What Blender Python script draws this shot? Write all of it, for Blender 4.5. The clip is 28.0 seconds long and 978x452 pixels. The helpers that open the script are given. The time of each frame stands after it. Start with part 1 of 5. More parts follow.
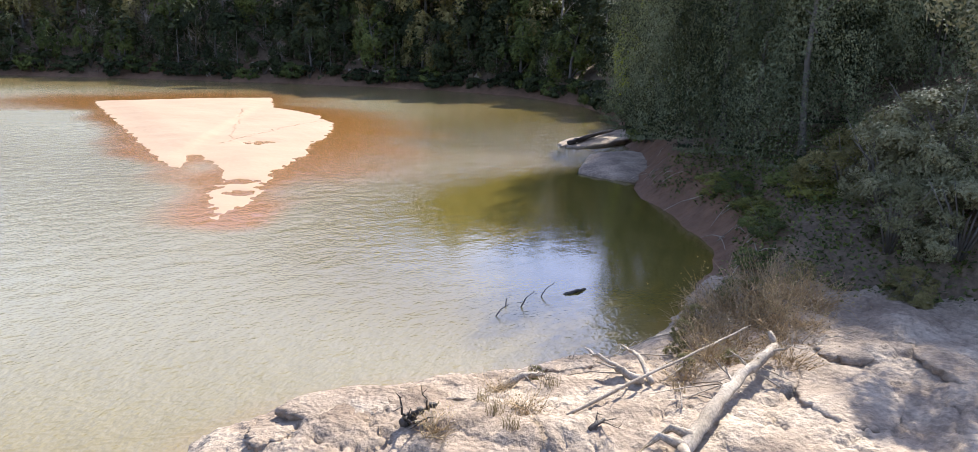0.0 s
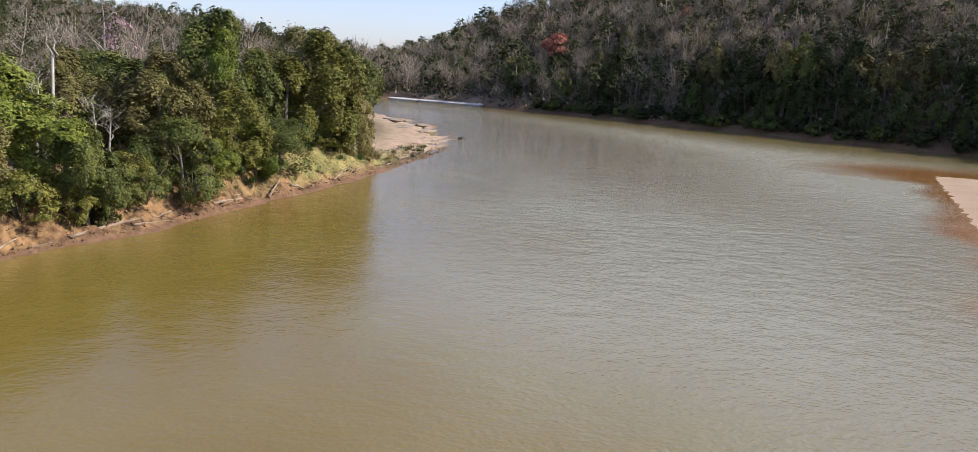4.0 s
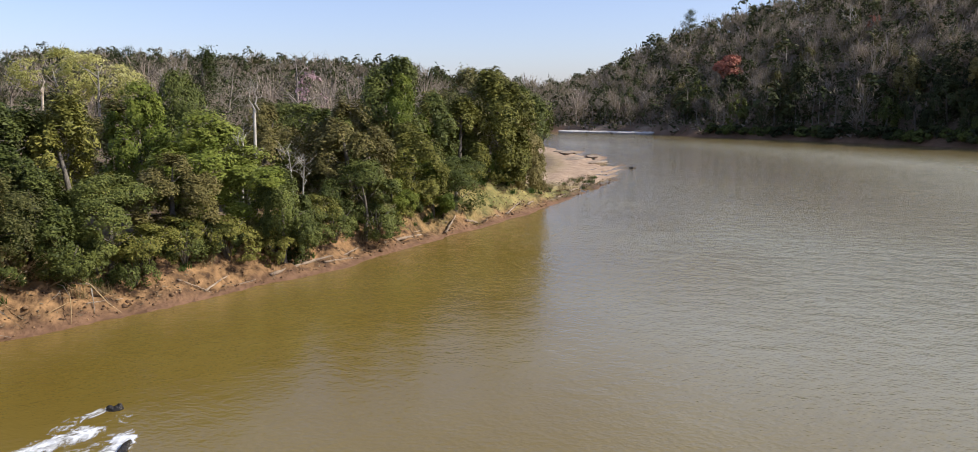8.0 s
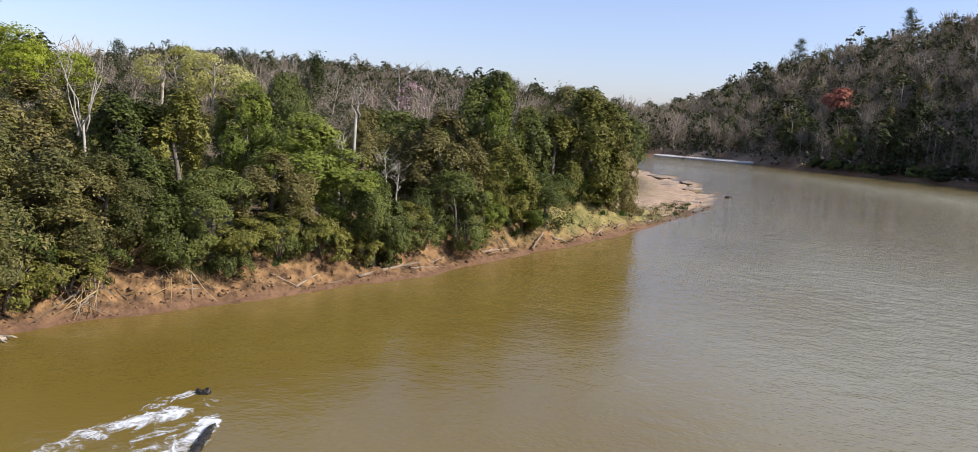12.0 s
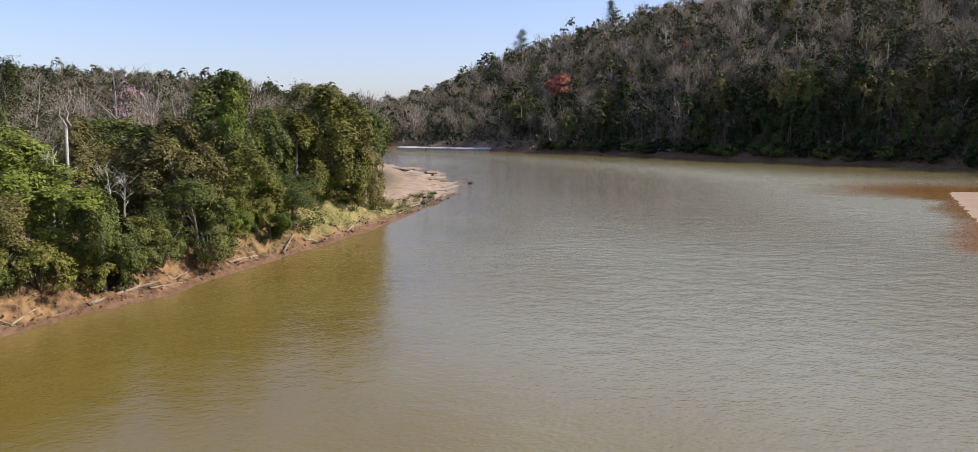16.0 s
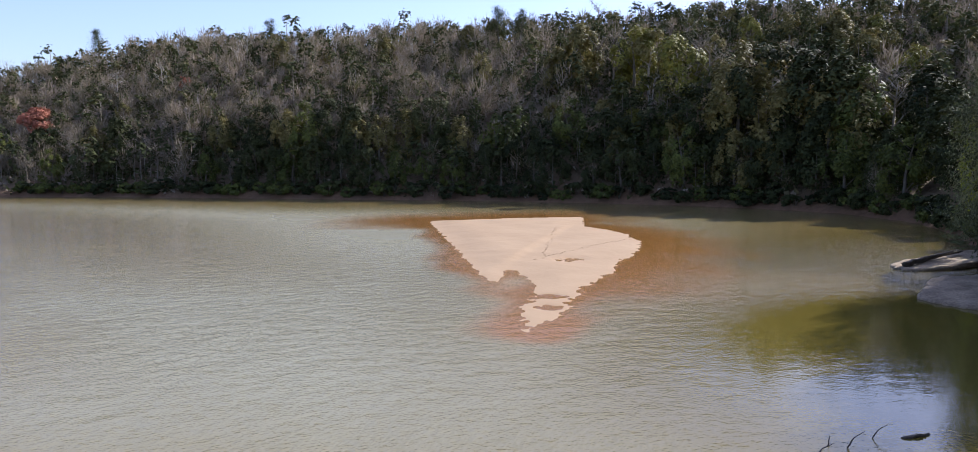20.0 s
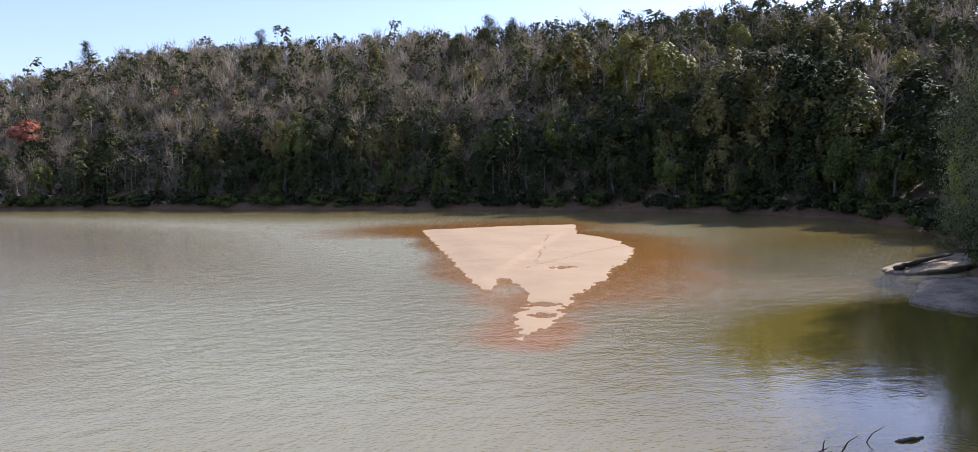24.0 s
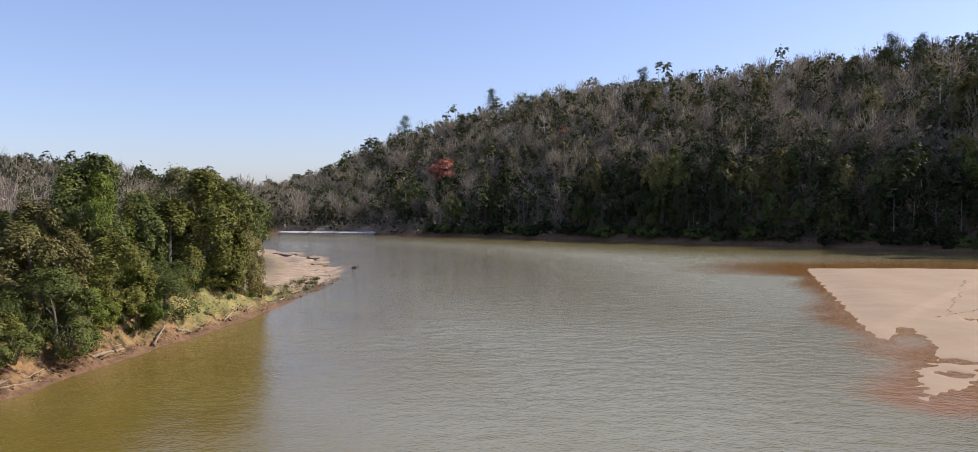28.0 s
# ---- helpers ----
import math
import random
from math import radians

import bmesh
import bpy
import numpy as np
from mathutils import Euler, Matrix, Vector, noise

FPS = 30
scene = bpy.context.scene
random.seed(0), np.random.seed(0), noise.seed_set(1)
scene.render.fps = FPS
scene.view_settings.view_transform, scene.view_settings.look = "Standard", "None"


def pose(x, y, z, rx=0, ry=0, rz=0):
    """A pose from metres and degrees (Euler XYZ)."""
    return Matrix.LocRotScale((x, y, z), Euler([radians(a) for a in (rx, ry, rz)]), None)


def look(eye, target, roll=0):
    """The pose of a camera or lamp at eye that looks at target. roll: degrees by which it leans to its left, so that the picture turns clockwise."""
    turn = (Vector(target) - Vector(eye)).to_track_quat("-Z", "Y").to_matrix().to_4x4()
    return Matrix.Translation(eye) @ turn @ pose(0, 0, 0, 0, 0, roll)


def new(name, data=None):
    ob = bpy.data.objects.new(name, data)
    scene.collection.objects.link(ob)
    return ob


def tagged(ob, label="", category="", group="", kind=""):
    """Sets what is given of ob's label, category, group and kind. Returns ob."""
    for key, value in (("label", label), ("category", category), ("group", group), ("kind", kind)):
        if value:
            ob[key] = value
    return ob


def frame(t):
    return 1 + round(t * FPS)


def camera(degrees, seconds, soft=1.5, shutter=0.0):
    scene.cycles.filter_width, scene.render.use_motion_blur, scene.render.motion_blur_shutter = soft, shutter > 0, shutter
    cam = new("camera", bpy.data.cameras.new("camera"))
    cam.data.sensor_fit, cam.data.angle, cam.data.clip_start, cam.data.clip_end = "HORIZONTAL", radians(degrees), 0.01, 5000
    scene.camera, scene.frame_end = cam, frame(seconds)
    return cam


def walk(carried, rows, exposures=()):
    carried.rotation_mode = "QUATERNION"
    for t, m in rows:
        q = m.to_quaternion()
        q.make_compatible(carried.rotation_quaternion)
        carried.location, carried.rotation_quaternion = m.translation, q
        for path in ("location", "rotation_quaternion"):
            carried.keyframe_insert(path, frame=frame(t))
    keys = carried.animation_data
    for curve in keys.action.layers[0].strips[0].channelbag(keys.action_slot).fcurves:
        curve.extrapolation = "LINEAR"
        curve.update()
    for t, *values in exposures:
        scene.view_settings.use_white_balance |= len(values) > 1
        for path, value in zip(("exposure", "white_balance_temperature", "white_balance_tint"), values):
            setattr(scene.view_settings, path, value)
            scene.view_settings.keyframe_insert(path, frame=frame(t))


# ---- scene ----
cam = camera(63.92, 28.0, soft=0.5)
EYE = (0.0, 0.0, 12.0)
PATH = [
    (0, pose(*EYE, 76.52, -2.00, -59.52)),
    (0.5, pose(*EYE, 76.90, -0.04, -51.12)),
    (1, pose(*EYE, 77.30, 0.47, -40.02)),
    (1.5, pose(*EYE, 78.35, -1.32, -30.99)),
    (2, pose(*EYE, 78.88, -1.43, -26.61)),
    (2.5, pose(*EYE, 78.99, -0.77, -20.30)),
    (3, pose(*EYE, 78.92, -0.54, -12.14)),
    (3.5, pose(*EYE, 78.91, -1.93, -5.12)),
    (4, pose(*EYE, 78.94, -3.24, -3.06)),
    (4.5, pose(*EYE, 78.99, -3.22, -0.22)),
    (6.5, pose(*EYE, 79.41, -0.38, 9.40)),
    (7, pose(*EYE, 79.85, 0.34, 9.42)),
    (7.5, pose(*EYE, 80.09, 0.88, 9.27)),
    (8, pose(*EYE, 80.97, 0.45, 9.03)),
    (8.5, pose(*EYE, 82.70, -0.03, 16.87)),
    (9, pose(*EYE, 82.73, 0.68, 22.71)),
    (9.5, pose(*EYE, 82.32, 0.48, 23.42)),
    (10, pose(*EYE, 81.88, -3.03, 24.08)),
    (10.5, pose(*EYE, 81.95, -3.20, 23.34)),
    (11, pose(*EYE, 82.22, -3.38, 20.50)),
    (11.5, pose(*EYE, 82.31, -3.22, 18.92)),
    (12, pose(*EYE, 81.99, -2.92, 16.00)),
    (12.5, pose(*EYE, 81.79, -2.33, 10.36)),
    (13, pose(*EYE, 81.85, -1.37, 5.62)),
    (13.5, pose(*EYE, 81.96, -0.44, 3.13)),
    (15.5, pose(*EYE, 81.97, 0.36, -2.07)),
    (16, pose(*EYE, 82.07, 0.30, -2.65)),
    (16.5, pose(*EYE, 82.34, 0.22, -3.05)),
    (17, pose(*EYE, 82.60, -0.51, -8.84)),
    (17.5, pose(*EYE, 82.93, -0.94, -16.52)),
    (18, pose(*EYE, 83.44, -0.35, -20.14)),
    (18.5, pose(*EYE, 84.03, 0.06, -22.76)),
    (19, pose(*EYE, 84.62, 0.57, -24.64)),
    (19.5, pose(*EYE, 84.79, 0.87, -27.82)),
    (20, pose(*EYE, 84.77, 0.15, -37.50)),
    (20.5, pose(*EYE, 84.87, 0.34, -39.24)),
    (22.5, pose(*EYE, 85.48, -0.43, -44.42)),
    (23, pose(*EYE, 85.40, -0.05, -41.36)),
    (23.5, pose(*EYE, 85.32, 0.32, -39.57)),
    (24, pose(*EYE, 85.37, 0.72, -38.09)),
    (24.5, pose(*EYE, 85.64, 0.74, -34.82)),
    (25, pose(*EYE, 85.96, 0.56, -33.41)),
    (25.5, pose(*EYE, 86.40, 0.71, -32.83)),
    (26, pose(*EYE, 86.88, 0.96, -32.29)),
    (26.5, pose(*EYE, 87.49, 1.26, -26.30)),
    (27, pose(*EYE, 87.97, 1.19, -17.56)),
    (27.5, pose(*EYE, 88.04, 0.86, -12.75)),
    (28, pose(*EYE, 88.09, 0.52, -11.06)),
]
walk(cam, PATH, [(0.0, 1.22, 6250, 11), (1.0, 1.14, 6200, 11), (2.0, 0.68, 6150, 12), (3.0, 0.54, 6300, 11), (4.5, 0.32, 6400, 11), (8.0, 0.2, 6450, 11), (13.0, 0.24, 6400, 11), (17.0, 0.22, 6350, 11), (20.0, 0.54, 6150, 12), (22.5, 0.86, 6250, 12),
                 (23.5, 0.76, 6250, 12), (25.0, 0.34, 6050, 12), (26.0, 0.22, 6200, 12), (28.0, 0.16, 6350, 11)])

# ---- world and sun ----
SUN_AZ, SUN_EL = radians(88), radians(36)
world = bpy.data.worlds.new("daylight")
scene.world = world
world.use_nodes = True
sky = world.node_tree.nodes.new("ShaderNodeTexSky")
sky.sky_type, sky.sun_disc = "NISHITA", False
sky.sun_elevation, sky.sun_rotation = SUN_EL, SUN_AZ
sky.dust_density, sky.air_density, sky.ozone_density = 0.9, 1.0, 3.0
haze = world.node_tree.nodes.new("ShaderNodeMix")
haze.data_type, haze.blend_type = "RGBA", "MULTIPLY"
haze.inputs[0].default_value, haze.inputs[7].default_value = 1.0, (0.99, 0.932, 1.11, 1)
world.node_tree.links.new(sky.outputs[0], haze.inputs[6])
veil = world.node_tree.nodes.new("ShaderNodeMix")
veil.data_type = "RGBA"
veil.inputs[0].default_value, veil.inputs[7].default_value = 0.14, (4.2, 4.7, 5.6, 1)
world.node_tree.links.new(haze.outputs[2], veil.inputs[6])
world.node_tree.links.new(veil.outputs[2], world.node_tree.nodes["Background"].inputs[0])
world.node_tree.nodes["Background"].inputs[1].default_value = 0.145
sun = new("sun", bpy.data.lights.new("sun", "SUN"))
sun.data.energy, sun.data.angle, sun.data.color = 5.3, radians(0.53), (1.0, 0.95, 0.87)
sun.matrix_world = look((math.sin(SUN_AZ) * math.cos(SUN_EL) * 300, math.cos(SUN_AZ) * math.cos(SUN_EL) * 300, math.sin(SUN_EL) * 300), (0, 0, 0))


# ---- materials ----
def material(name, stops, scale=1.0, rough=0.9, bump=0.3, bump_scale=8.0, random_mix=0.0, hue=0.0, fine=None, spec=0.3, attr=""):
    """Noise between the colours of stops at two sizes, with relief; random_mix: how much each object or leaf differs."""
    m = bpy.data.materials.new(name)
    m.use_nodes = True
    t = m.node_tree
    n, l = t.nodes, t.links
    b = n["Principled BSDF"]
    b.inputs["Roughness"].default_value = rough
    b.inputs["Specular IOR Level"].default_value = spec
    co = n.new("ShaderNodeTexCoord")
    big = n.new("ShaderNodeTexNoise")
    big.inputs["Scale"].default_value, big.inputs["Detail"].default_value = scale, 8
    l.new(co.outputs["Object"], big.inputs["Vector"])
    ramp = n.new("ShaderNodeValToRGB")
    el = ramp.color_ramp.elements
    while len(el) < len(stops):
        el.new(0.5)
    for i, c in enumerate(stops):
        el[i].position = 0.3 + 0.4 * i / max(1, len(stops) - 1)
        el[i].color = (*c, 1)
    fac = big.outputs["Fac"]
    if random_mix:
        info = n.new("ShaderNodeObjectInfo")
        geo = n.new("ShaderNodeNewGeometry")
        src = [info.outputs["Random"], geo.outputs["Random Per Island"]]
        add = n.new("ShaderNodeMath")
        l.new(src[0], add.inputs[0])
        l.new(src[1], add.inputs[1])
        mr = n.new("ShaderNodeMapRange")
        mr.inputs["From Max"].default_value = 2.0
        if attr:
            a = n.new("ShaderNodeAttribute")
            a.attribute_name = attr
            more = n.new("ShaderNodeMath")
            more.operation = "MULTIPLY_ADD"
            more.inputs[1].default_value = 2.0
            l.new(a.outputs["Fac"], more.inputs[0])
            l.new(add.outputs[0], more.inputs[2])
            add = more
            mr.inputs["From Max"].default_value = 4.0
        mr.inputs["To Min"].default_value, mr.inputs["To Max"].default_value = 0.5 - random_mix, 0.5 + random_mix
        l.new(add.outputs[0], mr.inputs["Value"])
        fac = mr.outputs[0]
    l.new(fac, ramp.inputs["Fac"])
    col = ramp.outputs["Color"]
    if fine:
        f = n.new("ShaderNodeTexNoise")
        f.inputs["Scale"].default_value, f.inputs["Detail"].default_value = fine, 6
        l.new(co.outputs["Object"], f.inputs["Vector"])
        mx = n.new("ShaderNodeMix")
        mx.data_type, mx.blend_type = "RGBA", "OVERLAY"
        mx.inputs[0].default_value = 0.75
        l.new(col, mx.inputs[6])
        l.new(f.outputs["Fac"], mx.inputs[7])
        col = mx.outputs[2]
    l.new(col, b.inputs["Base Color"])
    if bump:
        bn = n.new("ShaderNodeTexNoise")
        bn.inputs["Scale"].default_value, bn.inputs["Detail"].default_value = bump_scale, 8
        l.new(co.outputs["Object"], bn.inputs["Vector"])
        bp = n.new("ShaderNodeBump")
        bp.inputs["Strength"].default_value, bp.inputs["Distance"].default_value = bump, 0.15
        l.new(bn.outputs["Fac"], bp.inputs["Height"])
        l.new(bp.outputs[0], b.inputs["Normal"])
    return m


def leafy(name, stops, random_mix=0.5, through_leaf=0.18, rough=0.58, attr="tint"):
    """Leaves: a glossy upper face and some light passing through the blade."""
    m = material(name, stops, rough=rough, bump=0, random_mix=random_mix, spec=0.16, attr=attr)
    n, l = m.node_tree.nodes, m.node_tree.links
    tr = n.new("ShaderNodeBsdfTranslucent")
    mix = n.new("ShaderNodeMixShader")
    mix.inputs[0].default_value = through_leaf
    ramp = [x for x in n if x.type == "VALTORGB"][0]
    l.new(ramp.outputs["Color"], tr.inputs["Color"])
    l.new(n["Principled BSDF"].outputs[0], mix.inputs[1])
    l.new(tr.outputs[0], mix.inputs[2])
    l.new(mix.outputs[0], n["Material Output"].inputs["Surface"])
    return m


GREEN = leafy("green_leaves", [(0.089, 0.089, 0.017), (0.165, 0.161, 0.032), (0.261, 0.240, 0.055)])
DEEP = leafy("deep_green_leaves", [(0.047, 0.060, 0.014), (0.096, 0.112, 0.026), (0.165, 0.179, 0.043)])
BRIGHT = leafy("bright_green_leaves", [(0.13, 0.16, 0.012), (0.23, 0.265, 0.022), (0.32, 0.345, 0.038)])
VIVID = leafy("fresh_green_leaves", [(0.073, 0.098, 0.012), (0.139, 0.169, 0.023), (0.225, 0.250, 0.047)], 0.5, 0.22)
FINE = leafy("fine_olive_leaves", [(0.080, 0.083, 0.025), (0.148, 0.140, 0.044), (0.238, 0.208, 0.080)])
OLIVE = leafy("olive_leaves", [(0.099, 0.086, 0.027), (0.175, 0.151, 0.048), (0.268, 0.222, 0.082)])
DRYLEAF = leafy("dry_leaves", [(0.10, 0.075, 0.045), (0.17, 0.13, 0.08), (0.24, 0.19, 0.12)])
YELLOW = leafy("pale_yellow_leaves", [(0.34, 0.33, 0.09), (0.46, 0.43, 0.13), (0.55, 0.51, 0.20)], 0.5, 0.35)
RED = leafy("rust_red_leaves", [(0.21, 0.075, 0.045), (0.34, 0.12, 0.075), (0.43, 0.18, 0.12)])
# Near-black greens: the hill foot's and cove's shade is put into the leaf colour.
SHADE_LEAF = leafy("shade_darkened_leaves", [(0.022, 0.028, 0.011), (0.042, 0.050, 0.018), (0.080, 0.085, 0.030)], 0.5, 0.08, 0.8)
DUSTY = leafy("dusty_grey_green_leaves", [(0.13, 0.125, 0.055), (0.21, 0.20, 0.10), (0.30, 0.28, 0.15)])
HANGING = leafy("dull_hanging_leaves", [(0.075, 0.088, 0.045), (0.140, 0.155, 0.080), (0.225, 0.235, 0.125)], 0.5, 0.24, 0.75)
PINK = leafy("pink_blossom", [(0.32, 0.19, 0.20), (0.39, 0.25, 0.25), (0.45, 0.31, 0.31)])
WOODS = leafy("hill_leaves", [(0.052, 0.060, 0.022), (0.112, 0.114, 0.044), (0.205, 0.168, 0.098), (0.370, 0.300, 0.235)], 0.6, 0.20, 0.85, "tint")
BARK = material("grey_bark", [(0.10, 0.085, 0.065), (0.20, 0.175, 0.14)], 1.5, 0.95, 0.5, 14)
PALEBARK = material("pale_bark", [(0.30, 0.27, 0.22), (0.46, 0.42, 0.36)], 1.2, 0.9, 0.4, 12)
GOLDTWIG = material("golden_dry_twigs", [(0.29, 0.19, 0.09), (0.47, 0.34, 0.18)], 1.0, 0.95, 0, 1, 0.4)
TWIG = material("dry_twigs", [(0.16, 0.13, 0.10), (0.27, 0.235, 0.19)], 1.0, 0.95, 0, 1, 0.4)
DRIFT = material("bleached_driftwood", [(0.27, 0.212, 0.145), (0.47, 0.392, 0.295)], 1.2, 0.9, 0.45, 26, fine=12)
BROWNDRIFT = material("brown_driftwood", [(0.17, 0.12, 0.08), (0.36, 0.275, 0.19)], 1.2, 0.9, 0.45, 26, fine=12)
DARKWOOD = material("wet_dark_wood", [(0.045, 0.035, 0.026), (0.10, 0.08, 0.06)], 2, 0.7, 0.5, 12)
STRAW = leafy("dry_grass", [(0.20, 0.15, 0.07), (0.32, 0.25, 0.12), (0.40, 0.32, 0.17)], 0.45, 0.2, 0.8)
REED = leafy("reed_leaves", [(0.06, 0.10, 0.02), (0.11, 0.16, 0.035), (0.17, 0.21, 0.06)], 0.45, 0.3)
GRANITE = material("weathered_granite", [(0.17, 0.120, 0.080), (0.29, 0.220, 0.152), (0.375, 0.30, 0.215)], 0.4, 0.9, 0.8, 5.5, fine=5)
PALE = material("bleached_rock", [(0.42, 0.38, 0.33), (0.58, 0.54, 0.48)], 0.5, 0.9, 0.8, 3, fine=4)
TAN = material("tan_layered_rock", [(0.26, 0.19, 0.115), (0.40, 0.315, 0.205), (0.50, 0.42, 0.30)], 0.6, 0.9, 0.7, 3.0, fine=6)
GREYROCK = material("grey_river_rock", [(0.15, 0.108, 0.076), (0.285, 0.215, 0.152), (0.39, 0.305, 0.22)], 0.45, 0.85, 0.55, 2.6, fine=5)
WETROCK = material("wet_black_rock", [(0.02, 0.018, 0.015), (0.05, 0.044, 0.036)], 2, 0.25, 0.8, 5)


def ground_material():
    m = material("river_land", [(0.12, 0.085, 0.055), (0.20, 0.145, 0.09)], 0.25, 0.95, 0.8, 1.6, fine=3.0)
    n, l = m.node_tree.nodes, m.node_tree.links
    b = n["Principled BSDF"]
    col = b.inputs["Base Color"].links[0].from_socket
    co = [x for x in n if x.type == "TEX_COORD"][0]
    # The last colour serves the wet rim and the far bank's painted shade.
    for name, a, c, s in (("soil", (0.055, 0.030, 0.015), (0.32, 0.185, 0.082), 1.3), ("grass", (0.13, 0.125, 0.038), (0.31, 0.25, 0.088), 0.9), ("sand", (0.30, 0.20, 0.125), (0.43, 0.31, 0.205), 0.7), ("wet", (0.14, 0.075, 0.04), (0.20, 0.11, 0.06), 0.8)):
        at = n.new("ShaderNodeAttribute")
        at.attribute_name = name
        no = n.new("ShaderNodeTexNoise")
        no.inputs["Scale"].default_value, no.inputs["Detail"].default_value = s, 9
        l.new(co.outputs["Object"], no.inputs["Vector"])
        r = n.new("ShaderNodeValToRGB")
        r.color_ramp.elements[0].position, r.color_ramp.elements[1].position = 0.35, 0.65
        r.color_ramp.elements[0].color, r.color_ramp.elements[1].color = (*a, 1), (*c, 1)
        l.new(no.outputs["Fac"], r.inputs["Fac"])
        mx = n.new("ShaderNodeMix")
        mx.data_type = "RGBA"
        l.new(at.outputs["Fac"], mx.inputs[0])
        l.new(col, mx.inputs[6])
        l.new(r.outputs["Color"], mx.inputs[7])
        col = mx.outputs[2]
    l.new(col, b.inputs["Base Color"])
    relief = [x for x in n if x.type == "BUMP"][0]
    relief.inputs["Strength"].default_value, relief.inputs["Distance"].default_value = 1.0, 0.35
    return m


def water_material():
    """Turbid river water: silt-coloured body, brown where the sand lies close below, rippled glossy surface; reflected
    sky is painted in mid-river.
    """
    m = bpy.data.materials.new("silty_river_water")
    m.use_nodes = True
    n, l = m.node_tree.nodes, m.node_tree.links
    b = n["Principled BSDF"]
    b.inputs["IOR"].default_value, b.inputs["Roughness"].default_value = 1.33, 0.05
    b.inputs["Specular IOR Level"].default_value = 0.9
    ch = n.new("ShaderNodeAttribute")
    ch.attribute_name = "chop"
    l.new(ch.outputs["Fac"], b.inputs["Roughness"])
    co = n.new("ShaderNodeTexCoord")
    no = n.new("ShaderNodeTexNoise")
    no.inputs["Scale"].default_value, no.inputs["Detail"].default_value = 0.05, 5
    l.new(co.outputs["Object"], no.inputs["Vector"])
    r = n.new("ShaderNodeValToRGB")
    r.color_ramp.elements[0].color, r.color_ramp.elements[1].color = (0.156, 0.106, 0.020, 1), (0.188, 0.136, 0.034, 1)
    r.color_ramp.elements[0].position, r.color_ramp.elements[1].position = 0.35, 0.65
    l.new(no.outputs["Fac"], r.inputs["Fac"])
    # Paler colour over the open river, painted in place of reflected sky.
    mk, sheen = n.new("ShaderNodeAttribute"), n.new("ShaderNodeMix")
    mk.attribute_name, sheen.data_type = "sky_sheen", "RGBA"
    sheen.inputs[7].default_value = (0.265, 0.244, 0.158, 1)
    l.new(mk.outputs["Fac"], sheen.inputs[0])
    l.new(r.outputs["Color"], sheen.inputs[6])
    # Cove water is greener, and its colour darkened to deepen the trees' shade.
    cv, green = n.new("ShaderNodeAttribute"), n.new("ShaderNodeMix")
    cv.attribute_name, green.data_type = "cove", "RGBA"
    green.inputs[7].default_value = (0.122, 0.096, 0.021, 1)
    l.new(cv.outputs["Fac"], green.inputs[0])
    l.new(sheen.outputs[2], green.inputs[6])
    at = n.new("ShaderNodeAttribute")
    at.attribute_name = "shoal"
    mx = n.new("ShaderNodeMix")
    mx.data_type = "RGBA"
    mx.inputs[7].default_value = (0.27, 0.128, 0.034, 1)
    l.new(at.outputs["Fac"], mx.inputs[0])
    l.new(green.outputs[2], mx.inputs[6])
    l.new(mx.outputs[2], b.inputs["Base Color"])
    mp = n.new("ShaderNodeMapping")
    mp.inputs["Rotation"].default_value = (0, 0, radians(40))
    mp.inputs["Scale"].default_value = (1.0, 1.35, 1)
    l.new(co.outputs["Object"], mp.inputs["Vector"])
    hs = []
    for s, d in ((3.6, 4), (0.9, 3)):
        w = n.new("ShaderNodeTexNoise")
        w.inputs["Scale"].default_value, w.inputs["Detail"].default_value = s, d
        l.new(mp.outputs[0], w.inputs["Vector"])
        hs.append(w.outputs["Fac"])
    add = n.new("ShaderNodeMath")
    add.operation = "MULTIPLY_ADD"
    add.inputs[1].default_value = 2.0
    l.new(hs[1], add.inputs[0])
    l.new(hs[0], add.inputs[2])
    swell = n.new("ShaderNodeTexNoise")
    swell.inputs["Scale"].default_value, swell.inputs["Detail"].default_value = 0.33, 2
    l.new(mp.outputs[0], swell.inputs["Vector"])
    more = n.new("ShaderNodeMath")
    more.operation = "MULTIPLY_ADD"
    more.inputs[1].default_value = 2.4
    l.new(swell.outputs["Fac"], more.inputs[0])
    l.new(add.outputs[0], more.inputs[2])
    add = more
    bp = n.new("ShaderNodeBump")
    bp.inputs["Distance"].default_value = 0.09
    rp = n.new("ShaderNodeAttribute")
    rp.attribute_name = "ripple"
    l.new(rp.outputs["Fac"], bp.inputs["Strength"])
    l.new(add.outputs[0], bp.inputs["Height"])
    l.new(bp.outputs[0], b.inputs["Normal"])
    return m


LAND, WATER = ground_material(), water_material()
SAND = material("pale_river_sand", [(0.335, 0.228, 0.140), (0.385, 0.268, 0.168)], 0.15, 0.9, 0.25, 2.0)


